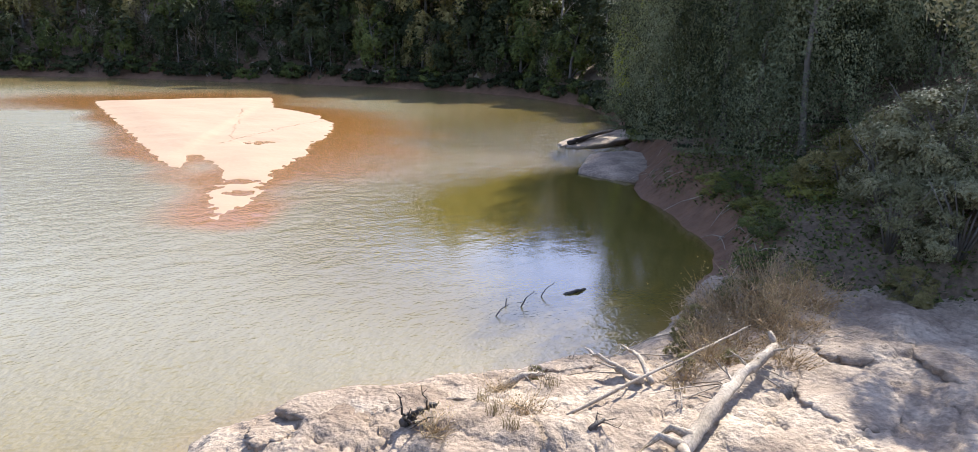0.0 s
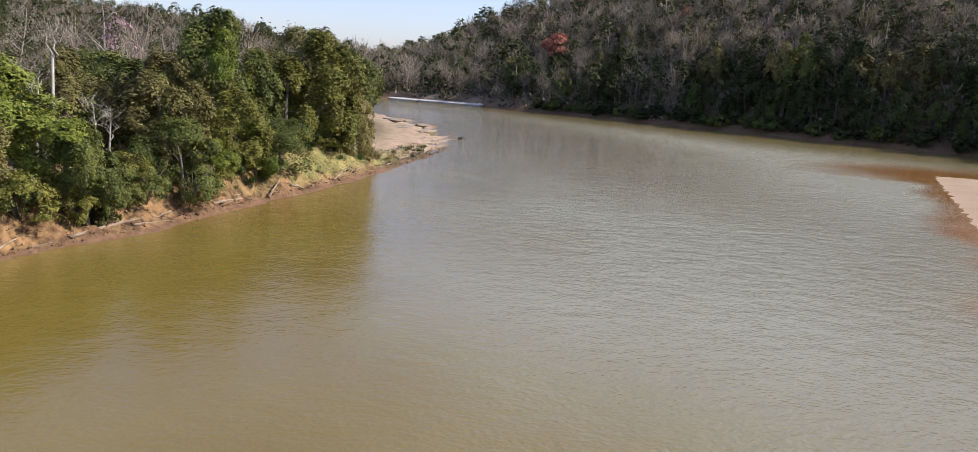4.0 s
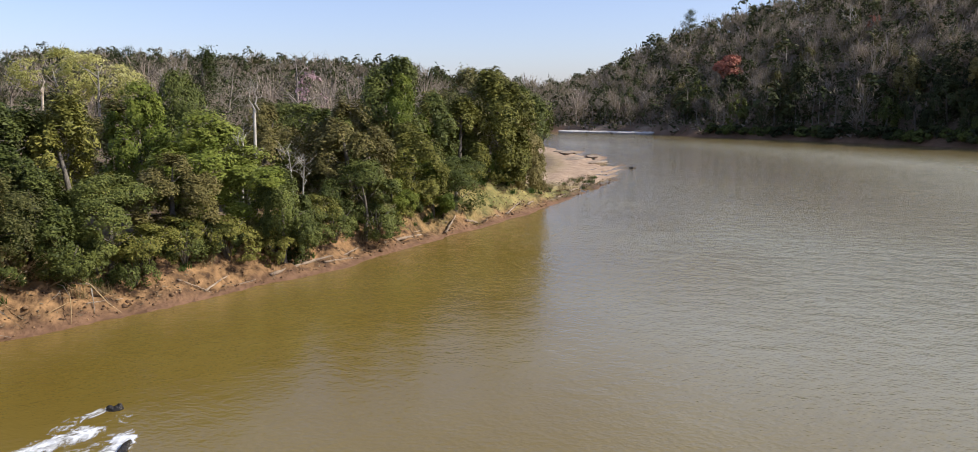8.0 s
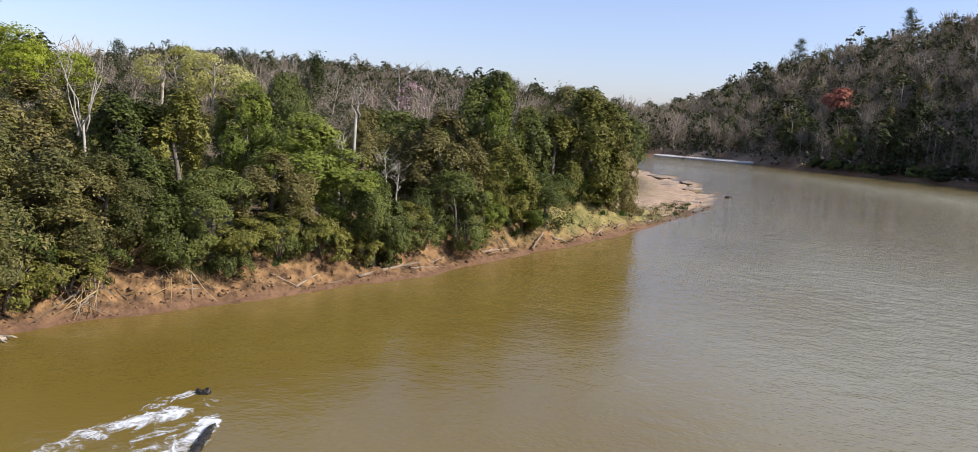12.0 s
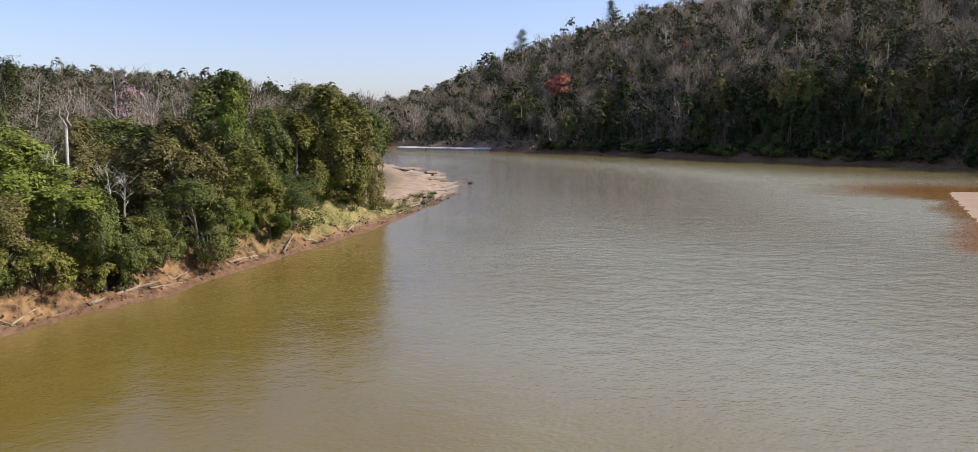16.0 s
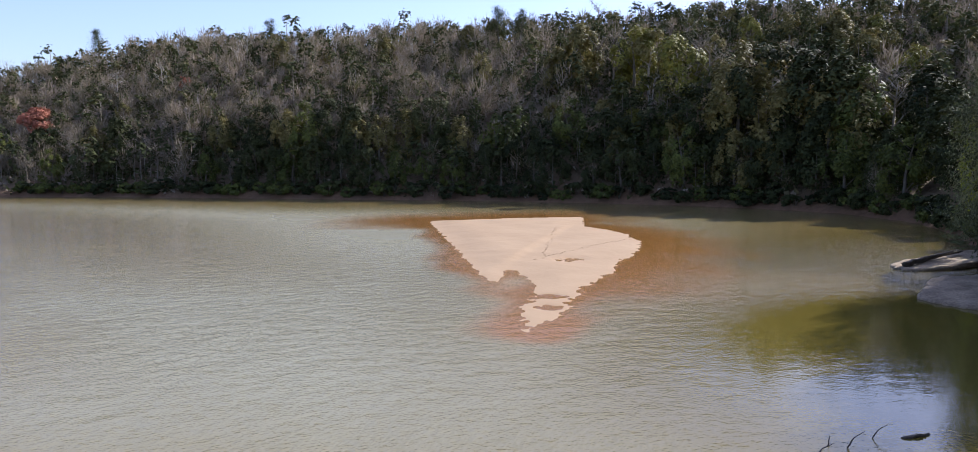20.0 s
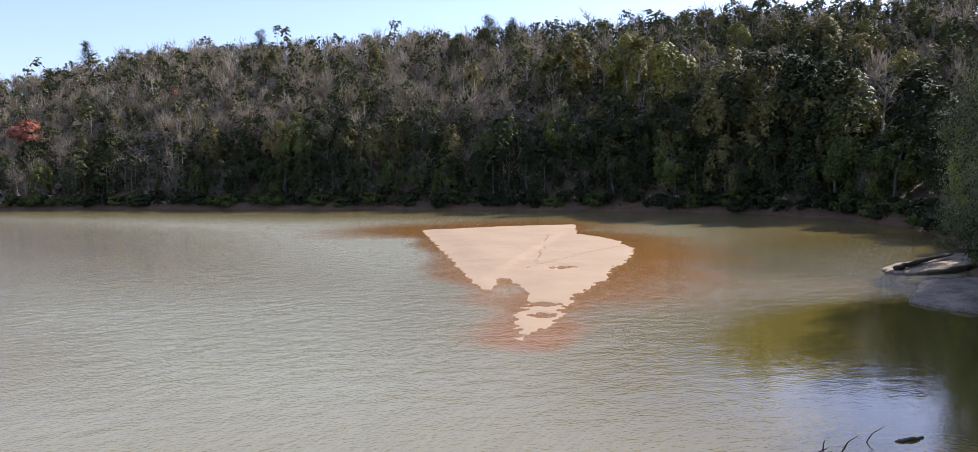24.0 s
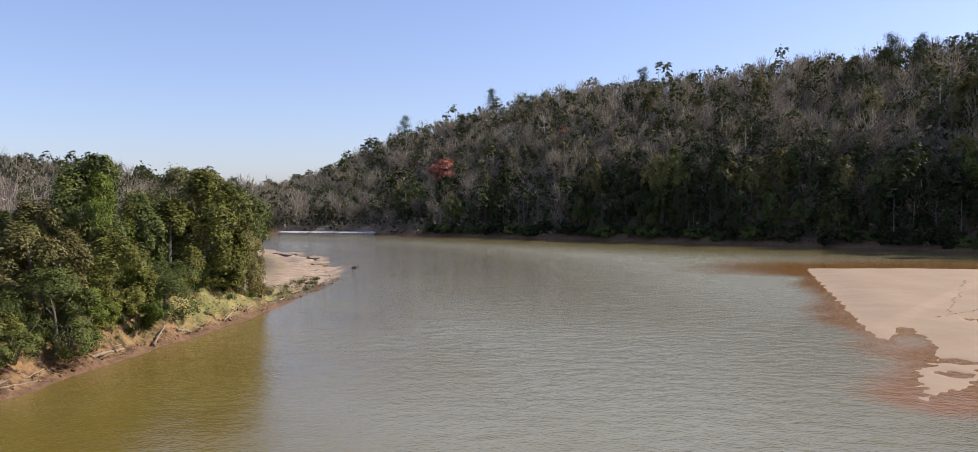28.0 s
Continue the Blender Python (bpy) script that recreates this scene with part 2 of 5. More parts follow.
# ---- mesh helpers ----
def mesh(name, verts, faces, mat, smooth=False, attrs=None):
    me = bpy.data.meshes.new(name)
    v = np.asarray(verts, dtype=np.float64).reshape(-1, 3)
    if isinstance(faces, np.ndarray):
        k = faces.shape[1]
        me.vertices.add(len(v))
        me.vertices.foreach_set("co", v.ravel())
        me.loops.add(faces.size)
        me.loops.foreach_set("vertex_index", faces.ravel().astype(np.int32))
        me.polygons.add(len(faces))
        me.polygons.foreach_set("loop_start", np.arange(0, faces.size, k, dtype=np.int32))
        me.update(calc_edges=True)
    else:
        me.from_pydata([tuple(p) for p in v], [], faces)
    me.materials.append(mat)
    if smooth:
        me.polygons.foreach_set("use_smooth", np.ones(len(me.polygons), dtype=bool))
    for key, vals in (attrs or {}).items():
        me.attributes.new(key, "FLOAT", "POINT").data.foreach_set("value", np.asarray(vals, dtype=np.float32))
    return me


def part(name, me, parent, label=""):
    ob = new(name, me)
    ob.parent = parent
    return tagged(ob, label)


class Tubes:
    """Gathers tapered round limbs into one mesh."""

    def __init__(self, sides=6):
        self.v, self.f, self.sides = [], [], sides

    def add(self, pts, radii):
        k, base = self.sides, len(self.v)
        pts = [Vector(p) for p in pts]
        for i, p in enumerate(pts):
            d = (pts[min(i + 1, len(pts) - 1)] - pts[max(i - 1, 0)]).normalized()
            a = d.orthogonal().normalized()
            b = d.cross(a)
            for j in range(k):
                w = 2 * math.pi * j / k
                self.v.append(p + (a * math.cos(w) + b * math.sin(w)) * radii[i])
        for i in range(len(pts) - 1):
            for j in range(k):
                q = base + i * k
                self.f.append((q + j, q + (j + 1) % k, q + k + (j + 1) % k, q + k + j))
        self.f.append(tuple(base + j for j in reversed(range(k))))
        self.f.append(tuple(base + (len(pts) - 1) * k + j for j in range(k)))

    def make(self, name, mat):
        return mesh(name, self.v, self.f, mat, True)


def blades(rng, centres, outward, size, droop=0.3, slim=0.75):
    """Pointed leaf blades at the centres, turned roughly outward: verts and faces."""
    n = len(centres)
    nrm = outward + rng.normal(0, 0.42, (n, 3)) + np.array([0, 0, 0.2])
    nrm /= np.linalg.norm(nrm, axis=1)[:, None] + 1e-9
    t = rng.normal(0, 1, (n, 3)) - np.array([0, 0, droop])
    t -= (t * nrm).sum(1)[:, None] * nrm
    t /= np.linalg.norm(t, axis=1)[:, None] + 1e-9
    s = np.cross(nrm, t)
    ln = size * rng.uniform(0.6, 1.4, (n, 1))
    wd = ln * slim
    v = np.stack([centres - t * ln * 0.5 - s * wd * 0.5, centres - t * ln * 0.45 + s * wd * 0.5 + nrm * ln * 0.1, centres + t * ln * 0.6 - nrm * ln * 0.1], 1)
    f = np.arange(3 * n).reshape(n, 3)
    return v.reshape(-1, 3), f


def lobed_points(g, n, spread, z0, z1, lobes=13, open_below=0.35):
    """Leaf centres, their outward directions and tints for a crown of rounded lobes, each built of sprays, with hollows between."""
    rz, mid = (z1 - z0) / 2, (z0 + z1) / 2
    size = np.array([spread, spread, rz])
    d = g.normal(0, 1, (lobes, 3))
    d /= np.linalg.norm(d, axis=1)[:, None]
    d[:, 2] = np.where(d[:, 2] < -0.75, -d[:, 2], d[:, 2])
    d[0] = (0.1, 0.1, 1.0)
    c = d * g.uniform(0.52, 0.78, (lobes, 1))
    rad = g.uniform(0.27, 0.46, lobes)
    subs = 16
    o = g.normal(0, 0.75, (lobes, subs, 3)) + d[:, None, :] * 0.85 + np.array([0, 0, 0.30])
    o /= np.linalg.norm(o, axis=2)[:, :, None]
    sub = c[:, None, :] + o * rad[:, None, None] * g.uniform(0.62, 1.0, (lobes, subs, 1))
    sub, so, sr = sub.reshape(-1, 3), o.reshape(-1, 3), np.repeat(rad, subs) * g.uniform(0.28, 0.55, lobes * subs)
    dist = np.linalg.norm(sub[:, None, :] - c[None], axis=2) / rad[None]
    keep = np.nonzero((dist < 0.6).sum(1) < 1 + (g.rand(len(sub)) < 0.25))[0]
    k = keep[g.randint(0, len(keep), n)]
    q = g.normal(0, 1, (n, 3))
    q /= np.linalg.norm(q, axis=1)[:, None]
    face = (q * (so[k] * 0.8 + np.array([0, 0, 0.5]))).sum(1)
    q = np.where((face < -open_below)[:, None], -q, q)
    p = sub[k] + q * (sr[k] * g.uniform(0.55, 1.1, n))[:, None]
    p[:, :2] /= np.percentile(np.hypot(p[:, 0], p[:, 1]), 97)
    lo, hi = np.percentile(p[:, 2], (1, 99.8))
    p[:, 2] = (p[:, 2] - lo) / (hi - lo) * 2 - 1
    p = p * size + np.array([0, 0, mid])
    out = q * 0.55 + so[k] * 0.75 + np.array([0, 0, 0.25])
    tint = 0.35 * g.rand(lobes)[k // subs] + 0.30 * g.rand(lobes * subs)[k] + 0.35 * g.rand(n)
    return p, out, tint


def smooth(a, b, x):
    t = np.clip((x - a) / (b - a), 0, 1)
    return t * t * (3 - 2 * t)


def waves(x, y, seed, size):
    """Cheap smooth relief between -1 and 1."""
    r = np.random.RandomState(seed)
    s = 0
    for k in range(5):
        a, f, p = r.uniform(0, 6.28), r.uniform(0.6, 1.9) / size, r.uniform(0, 6.28)
        s = s + np.sin((x * np.cos(a) + y * np.sin(a)) * f * 6.28 + p + 1.3 * np.sin((y * np.cos(a) - x * np.sin(a)) * f * 3.1 + p * 2))
    return s / 5


# ---- the river's plan, seen from above, in metres ----
LEFT_BANK = [(-46, -400), (-44, -60), (-42, 0), (-39, 20), (-34.5, 27.3), (-32.5, 32), (-28.5, 38.8), (-23.6, 47.5), (-20.0, 54), (-17.4, 62), (-12.1, 75.5), (-8.0, 88),
             (-2.2, 108.6), (1.6, 125), (2.8, 141), (0.2, 163), (-6, 186), (-18, 210), (-45, 245), (-90, 265), (-180, 280), (-500, 300)]
FAR_BANK = [(-500, 365), (-180, 345), (-70, 330), (-19, 306), (10, 290), (26, 268), (50, 248), (77, 217), (100, 188), (120, 164), (136, 140), (147, 118), (152, 98), (151, 80), (141, 62), (124, 49), (106, 39)]
COVE = [(90, 33), (80, 29), (72, 25.5), (63.8, 22.8), (58.8, 19.8), (53.6, 15.6), (49.2, 12.6), (45.7, 11.1), (42.2, 10.3), (38, 9.8), (30, 9.3), (27.5, 9.8), (24.4, 11.9),
        (22.5, 13.5), (20.7, 15.2), (18.5, 16.7), (16.5, 17.7), (14, 17.9), (12.4, 17.0), (11.6, 10), (11, -5), (12, -60), (14, -400)]
RIVER = np.array(LEFT_BANK + FAR_BANK + COVE, dtype=float)
BAR = np.array([(77.4, 118.7), (93, 114), (105, 107.8), (101, 103), (92, 94), (90.5, 87), (87.5, 80), (80, 70.4), (70, 63), (65, 60.5), (58.3, 55), (54.7, 53.4), (52, 52), (45.4, 47.4),
                (40.8, 43.4), (33.5, 39.9), (37, 44.5), (40, 47), (45.7, 52.4), (49, 58), (51.2, 62.5), (50.2, 63.0), (44.8, 57.2), (45.4, 60), (50.5, 69.6), (56, 79.5), (66, 97.7)])


def inside_by(poly, x, y):
    """Distance to a closed outline, positive inside."""
    best = np.full(x.shape, 1e9)
    inn = np.zeros(x.shape, bool)
    for a, b in zip(poly, np.roll(poly, -1, 0)):
        e = b - a
        t = np.clip(((x - a[0]) * e[0] + (y - a[1]) * e[1]) / (e @ e), 0, 1)
        best = np.minimum(best, np.hypot(x - a[0] - t * e[0], y - a[1] - t * e[1]))
        if e[1] != 0:
            c = ((a[1] > y) != (b[1] > y)) & (x < e[0] * (y - a[1]) / e[1] + a[0])
            inn ^= c
    return np.where(inn, best, -best)


def regions(x, y):
    """How much a place belongs to the west bank, to the hill across and to the ledge by the bridge."""
    az = np.degrees(np.arctan2(x, y))
    west = smooth(6, -6, x - np.interp(y, [-400, 0, 150, 230, 330], [-15, -15, 25, 0, -600]))
    ledge = (1 - west) * smooth(26, 14, y - 0.0 * x) * smooth(46, 34, x)
    return az, west, ledge


def land(x, y):
    """Height of the ground, and how far it lies from the water's edge."""
    d = -inside_by(RIVER, x, y) + 0.5 * waves(x, y, 3, 9) * smooth(0, 30, np.hypot(x - 20, y - 10))
    az, west, ledge = regions(x, y)
    d = d + 0.55 * west
    up = np.maximum(d, 0)
    spit = smooth(85, 112, y) * smooth(-32, -18, x)
    hw = (3.2 - 2.5 * spit) * smooth(0, 5.5 + 9 * spit, up) + 6 * (1 - spit) * smooth(15, 120, up) + 29 * smooth(70, 330, up) * smooth(2, -26, az)
    hr = np.interp(az, [-60, -40, -28, -17, -12.7, -4, 0, 5, 11, 20, 40, 60, 90, 120, 180], [44, 38, 31, 25, 17, 11, 22, 38, 49, 54, 55, 56, 50, 30, 10])
    steep = smooth(6, 20, az) * smooth(66, 56, az)
    he = 2.2 * smooth(0, 4, up) + 10 * smooth(3, 24, up) * steep + (hr - 9 * steep) * (0.8 * smooth(0, 135, up) + 0.2 * np.minimum(up / 40, 1)) * (1 - 0.35 * smooth(150, 500, up))
    hl = 0.25 * smooth(0, 5, up) + 0.01 * up
    h = west * hw + (1 - west) * ((1 - ledge) * he + ledge * hl)
    rough = waves(x, y, 5, 4.5) + 0.6 * waves(x, y, 8, 1.7)
    h = h + west * (0.6 * rough * smooth(0.3, 1.8, up) * smooth(14, 7, up) - 0.8 * smooth(0.1, 0.45, waves(x, y, 9, 4.5)) * smooth(0.8, 2.2, up) * smooth(6, 3.5, up)) + 1.6 * waves(x, y, 6, 60) * smooth(25, 90, up)
    return np.where(d > 0, h - 0.02, np.maximum(-2.5, d * 0.35)), d


def polar(rings, fine):
    az = np.radians(np.concatenate([np.arange(-66, 106, fine), np.arange(106, 294, 4.0)]))
    r = [rings[0][0]]
    for r0, r1, ratio in rings:
        while r[-1] < r1:
            r.append(r[-1] * ratio)
    r = np.array(r)
    A, Rr = np.meshgrid(az, r)
    n, k = len(az), len(r)
    i = np.arange(n)
    f = np.concatenate([np.stack([j * n + i, (j + 1) * n + i, (j + 1) * n + (i + 1) % n, j * n + (i + 1) % n], 1) for j in range(k - 1)])
    return (Rr * np.sin(A)).ravel(), (Rr * np.cos(A)).ravel(), f


gx, gy, gf = polar(((0.05, 28, 1.08), (28, 110, 1.012), (110, 420, 1.03), (420, 4500, 1.08)), 0.5)
gz, gd = land(gx, gy)
gaz, gwest, gledge = regions(gx, gy)
gn = waves(gx, gy, 11, 5)
spit = smooth(88, 115, gy) * smooth(-32, -18, gx) * gwest
far_beach = smooth(8, 4, gd) * smooth(-30, -5, gx) * smooth(28, 10, gx) * smooth(270, 285, gy)
soil = gwest * smooth(11, 6, gd + 2 * gn) * (1 - spit)
grass = gwest * smooth(0.35, 0.7, 0.5 + 0.5 * gn) * smooth(2.5, 5, gd) * smooth(16, 9, gd) + gwest * smooth(62, 84, gy) * smooth(1.2, 2.6, gd + gn) * smooth(15, 9, gd) * (1 - 0.8 * smooth(112, 124, gy) * smooth(10, 5, gd))
ground = new("ground", mesh("ground", np.stack([gx, gy, gz], 1), gf, LAND, True, {
    "soil": soil, "grass": np.clip(grass, 0, 1), "sand": np.clip(spit * smooth(16, 10, gd) * smooth(1, 3, gd) * smooth(100, 118, gy) + far_beach, 0, 1),
    # Wet rim at the water, plus a wider far-bank strip darkened as shade.
    "wet": np.maximum(smooth(1.6, 0.5, gd), (1 - gwest) * smooth(5, 2.5, gd) * (1 - far_beach)) * (1 - 0.6 * gledge)}))
tagged(ground, "reddish earth river banks rising to forested hills", "ground", kind="structure")

wx, wy, wf = polar(((0.02, 20, 1.15), (20, 170, 1.02), (170, 900, 1.06)), 0.8)
side = (wx - 70) * 0.69 - (wy - 75) * 0.72
shelf = 4.5 + 12 * smooth(0, 14, side) * smooth(40, 60, wx) + 20 * smooth(104, 122, wy)
shoal = np.maximum(smooth(-1.0, -0.12, (inside_by(BAR, wx, wy) + 2.5 * waves(wx, wy, 21, 12)) / shelf), 0.12 * smooth(-1.4, 0, -inside_by(RIVER, wx, wy)))
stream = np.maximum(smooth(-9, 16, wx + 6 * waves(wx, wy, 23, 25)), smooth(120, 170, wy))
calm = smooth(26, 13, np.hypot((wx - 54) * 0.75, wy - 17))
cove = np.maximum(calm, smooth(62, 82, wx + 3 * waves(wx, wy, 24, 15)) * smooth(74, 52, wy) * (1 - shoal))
lee = smooth(8, 60, inside_by(RIVER, wx, wy)) + (1 - smooth(20, 60, wx + 0.3 * wy))
lee = np.clip(lee, 0, 1) ** 1.5
# The painted sky brightness fades out by the cove and the far bank.
water = new("water", mesh("water", np.stack([wx, wy, 0 * wx], 1), wf, WATER, True, {"shoal": shoal, "chop": 0.04 + 0.24 * stream * lee * (1 - calm) * (1 - shoal) * smooth(30, 120, np.hypot(wx, wy)), "cove": cove, "sky_sheen": stream * (1 - cove) * (0.2 + 0.8 * lee) * smooth(8, 45, np.hypot(wx, wy)), "ripple": (0.3 + 0.6 * stream * (0.6 + 0.4 * lee)) * (0.5 + 0.5 * smooth(25, 80, np.hypot(wx, wy))) * (1 - 0.9 * calm) * (1 - 0.6 * shoal)}))
tagged(water, "silty olive green river with fine ripples", "river", kind="structure")


# ---- the sandbar ----
def bar_height(x, y):
    d = inside_by(BAR, x, y) + 0.45 * waves(x, y, 31, 5) + 0.35 * waves(x, y, 32, 1.8) + 0.25 + (0.5 * waves(x, y, 35, 2.6) + 0.5 * waves(x, y, 36, 1.2)) * np.maximum(smooth(54, 46, y), 0.55 * smooth(-3, 3, (x - 70) * 0.69 - (y - 75) * 0.72))
    up = smooth(0, 1.2, (x - 101) * -0.62 + (y - 103) * 0.785)
    h = 0.42 * smooth(0, 6, d) * (0.45 + 0.55 * up) + 0.05 * smooth(-0.2, 0.4, d) - 0.04 + 0.03 * waves(x, y, 33, 4) * smooth(1, 4, d) + 0.012 * waves(x, y, 34, 1.1) * smooth(0.5, 2, d)
    for px, py, pr in ((61, 64.5, 1.6), (44.0, 48.8, 0.8), (40.5, 45.2, 0.7)):
        h = h - 0.28 * smooth(1.5, 0.5, np.hypot((x - px) * 0.8, y - py) / pr + 0.8 * waves(x, y, 37, 1.8))
    return np.where(d < 0, np.maximum(d * 0.12, -0.8) - 0.03, h), d


def sandbar():
    xs, ys = np.meshgrid(np.arange(26, 114, 0.5), np.arange(34, 126, 0.5))
    x, y = xs.ravel(), ys.ravel()
    h, d = bar_height(x, y)
    n, m = xs.shape[1], xs.shape[0]
    i, j = np.meshgrid(np.arange(n - 1), np.arange(m - 1))
    q = (j * n + i).ravel()
    f = np.stack([q, q + 1, q + n + 1, q + n], 1)
    keep = d[f].max(1) > -2.5
    ob = new("sandbar", mesh("sandbar", np.stack([x, y, h], 1), f[keep], SAND, True))
    return tagged(ob, "pale tan sandbar rising from shallow brown water", "sandbar")


BAR_OB = sandbar()
pit = Tubes(5)
pit.add([(-0.16, 0, 0.0), (-0.06, 0.1, 0.0), (0.1, 0.1, 0.0), (0.18, 0, 0.0), (0.08, -0.11, 0.0), (-0.08, -0.1, 0.0), (-0.16, -0.01, 0.0)], [0.022] * 7)
PIT = pit.make("footprint", SAND)
for k in range(70):
    t = k / 69
    x, y = (57 + 27 * t * 2, 66.0 + 9 * t * 2 + 0.8 * math.sin(5 * t)) if k < 35 else (60 + 24 * (t - 0.5) * 2, 68 + 24 * (t - 0.5) * 2)
    x, y = x + random.uniform(-0.25, 0.25), y + random.uniform(-0.25, 0.25)
    h, d = bar_height(np.array([x]), np.array([y]))
    if d[0] > 0.8 and h[0] > 0.03:
        ob = part("footprint", PIT, BAR_OB)
        ob.matrix_basis = Matrix.LocRotScale((x, y, float(h[0])), Euler((0, 0, random.uniform(0, 6))), (1.0, 0.8, 1.0))


# ---- trees ----
def limbs(rng, tubes, h, r, z_crown, spread, n, thin=0.35):
    """A tapered trunk with rising limbs."""
    lean = rng.normal(0, 0.06 * h, 2)
    pts = [(lean[0] * t * t + 0.03 * h * math.sin(5 * t + lean[1]), lean[1] * t * t, h * t - 0.6 * (t == 0)) for t in (0, 0.15, 0.35, 0.55, 0.75, 0.92)]
    tubes.add(pts, [r * 1.5, r, r * 0.85, r * 0.65, r * 0.4, r * 0.12])
    ends = []
    for k in range(n):
        z = rng.uniform(z_crown, 0.85) * h
        a = k * 2.4 + rng.uniform(-0.5, 0.5)
        s = spread * rng.uniform(0.6, 1.05) * (1.15 - z / h * 0.6)
        b = Vector((lean[0] * (z / h) ** 2, lean[1] * (z / h) ** 2, z))
        m1 = b + Vector((math.cos(a) * s * 0.5, math.sin(a) * s * 0.5, s * 0.45))
        e = b + Vector((math.cos(a + 0.2) * s, math.sin(a + 0.2) * s, s * rng.uniform(0.45, 0.9)))
        tubes.add([b, m1, e], [r * thin, r * thin * 0.6, r * 0.08])
        ends.append(e)
    return ends


def leaf_tree(seed, h, spread, mat, clumps=70, per=38, low=0.45, bark=BARK, leaf_size=0.34, lobes=14):
    """Prototype meshes of a broadleaf tree: trunk and crown."""
    rng = np.random.RandomState(seed)
    tb = Tubes(6)
    limbs(rng, tb, h * 0.92, 0.018 * h + 0.04, low, spread * 0.8, 7)
    p, out, tint = lobed_points(rng, clumps * per, spread, h * low, h, lobes)
    v, f = blades(rng, p, out, leaf_size, slim=0.62)
    v[:, 2] = np.maximum(v[:, 2], 0.05)
    return tb.make("trunk", bark), mesh("crown", v, f, mat, False, {"tint": np.repeat(tint, 3)})


def bare_tree(seed, h, spread, bark=TWIG, twigs=46, sides=4, r=None):
    """A leafless tree: trunk mesh and a crown of fine twigs."""
    rng = np.random.RandomState(seed)
    tb, tw = Tubes(6), Tubes(3)
    r = r or 0.014 * h + 0.03
    ends = limbs(rng, tb, h, r, 0.4, spread, 9, 0.45)
    for e in ends:
        for k in range(max(1, twigs // 9)):
            a, s = rng.uniform(0, 6.28), spread * rng.uniform(0.25, 0.6)
            b = e * rng.uniform(0.75, 1.0)
            b.z = e.z * rng.uniform(0.92, 1.02)
            q = b + Vector((math.cos(a) * s, math.sin(a) * s, s * rng.uniform(0.3, 1.2)))
            mid = (b + q) / 2 + Vector((0, 0, -0.08 * s))
            tw.add([b, mid, q], [r * 0.22, r * 0.16, r * 0.05])
            for u in range(3):
                c = b.lerp(q, rng.uniform(0.3, 0.9))
                a2 = rng.uniform(0, 6.28)
                tw.add([c, c + Vector((math.cos(a2), math.sin(a2), rng.uniform(0.3, 1.3))) * s * 0.45], [r * 0.13, r * 0.04])
    return tb.make("trunk", bark), tw.make("crown", bark)


def plant(name, meshes, x, y, rz, s, label, category="tree", group="", z=None, sz=1.0):
    base = new(name)
    zz = float(land(np.array([x]), np.array([y]))[0][0]) if z is None else z
    base.matrix_basis = Matrix.LocRotScale((x, y, zz - 0.1), Euler((0, 0, rz)), (s, s, s * sz))
    for nm, me in zip(("trunk", "crown"), meshes):
        part(nm, me, base)
    return tagged(base, label, category, group)



def shrub(seed, r, h, mat, n=5200, size=0.135, twigs=8):
    """A bush leafy to the ground: stems and foliage."""
    g = np.random.RandomState(seed)
    tb = Tubes(4)
    for k in range(twigs):
        a, q = g.uniform(0, 6.28), g.uniform(0.3, 0.9) * r
        tb.add([(0, 0, -0.3), (math.cos(a) * q * 0.4, math.sin(a) * q * 0.4, h * 0.5), (math.cos(a) * q, math.sin(a) * q, h * g.uniform(0.7, 1.0))], [0.06, 0.04, 0.01])
    p, out, tint = lobed_points(g, n, r, 0.0, h, 15)
    p[:, 2] = np.maximum(p[:, 2], 0.04)
    v, f = blades(g, p, out, size, slim=0.62)
    return tb.make("stem", BARK), mesh("foliage", v, f, mat, False, {"tint": np.repeat(tint, 3)})


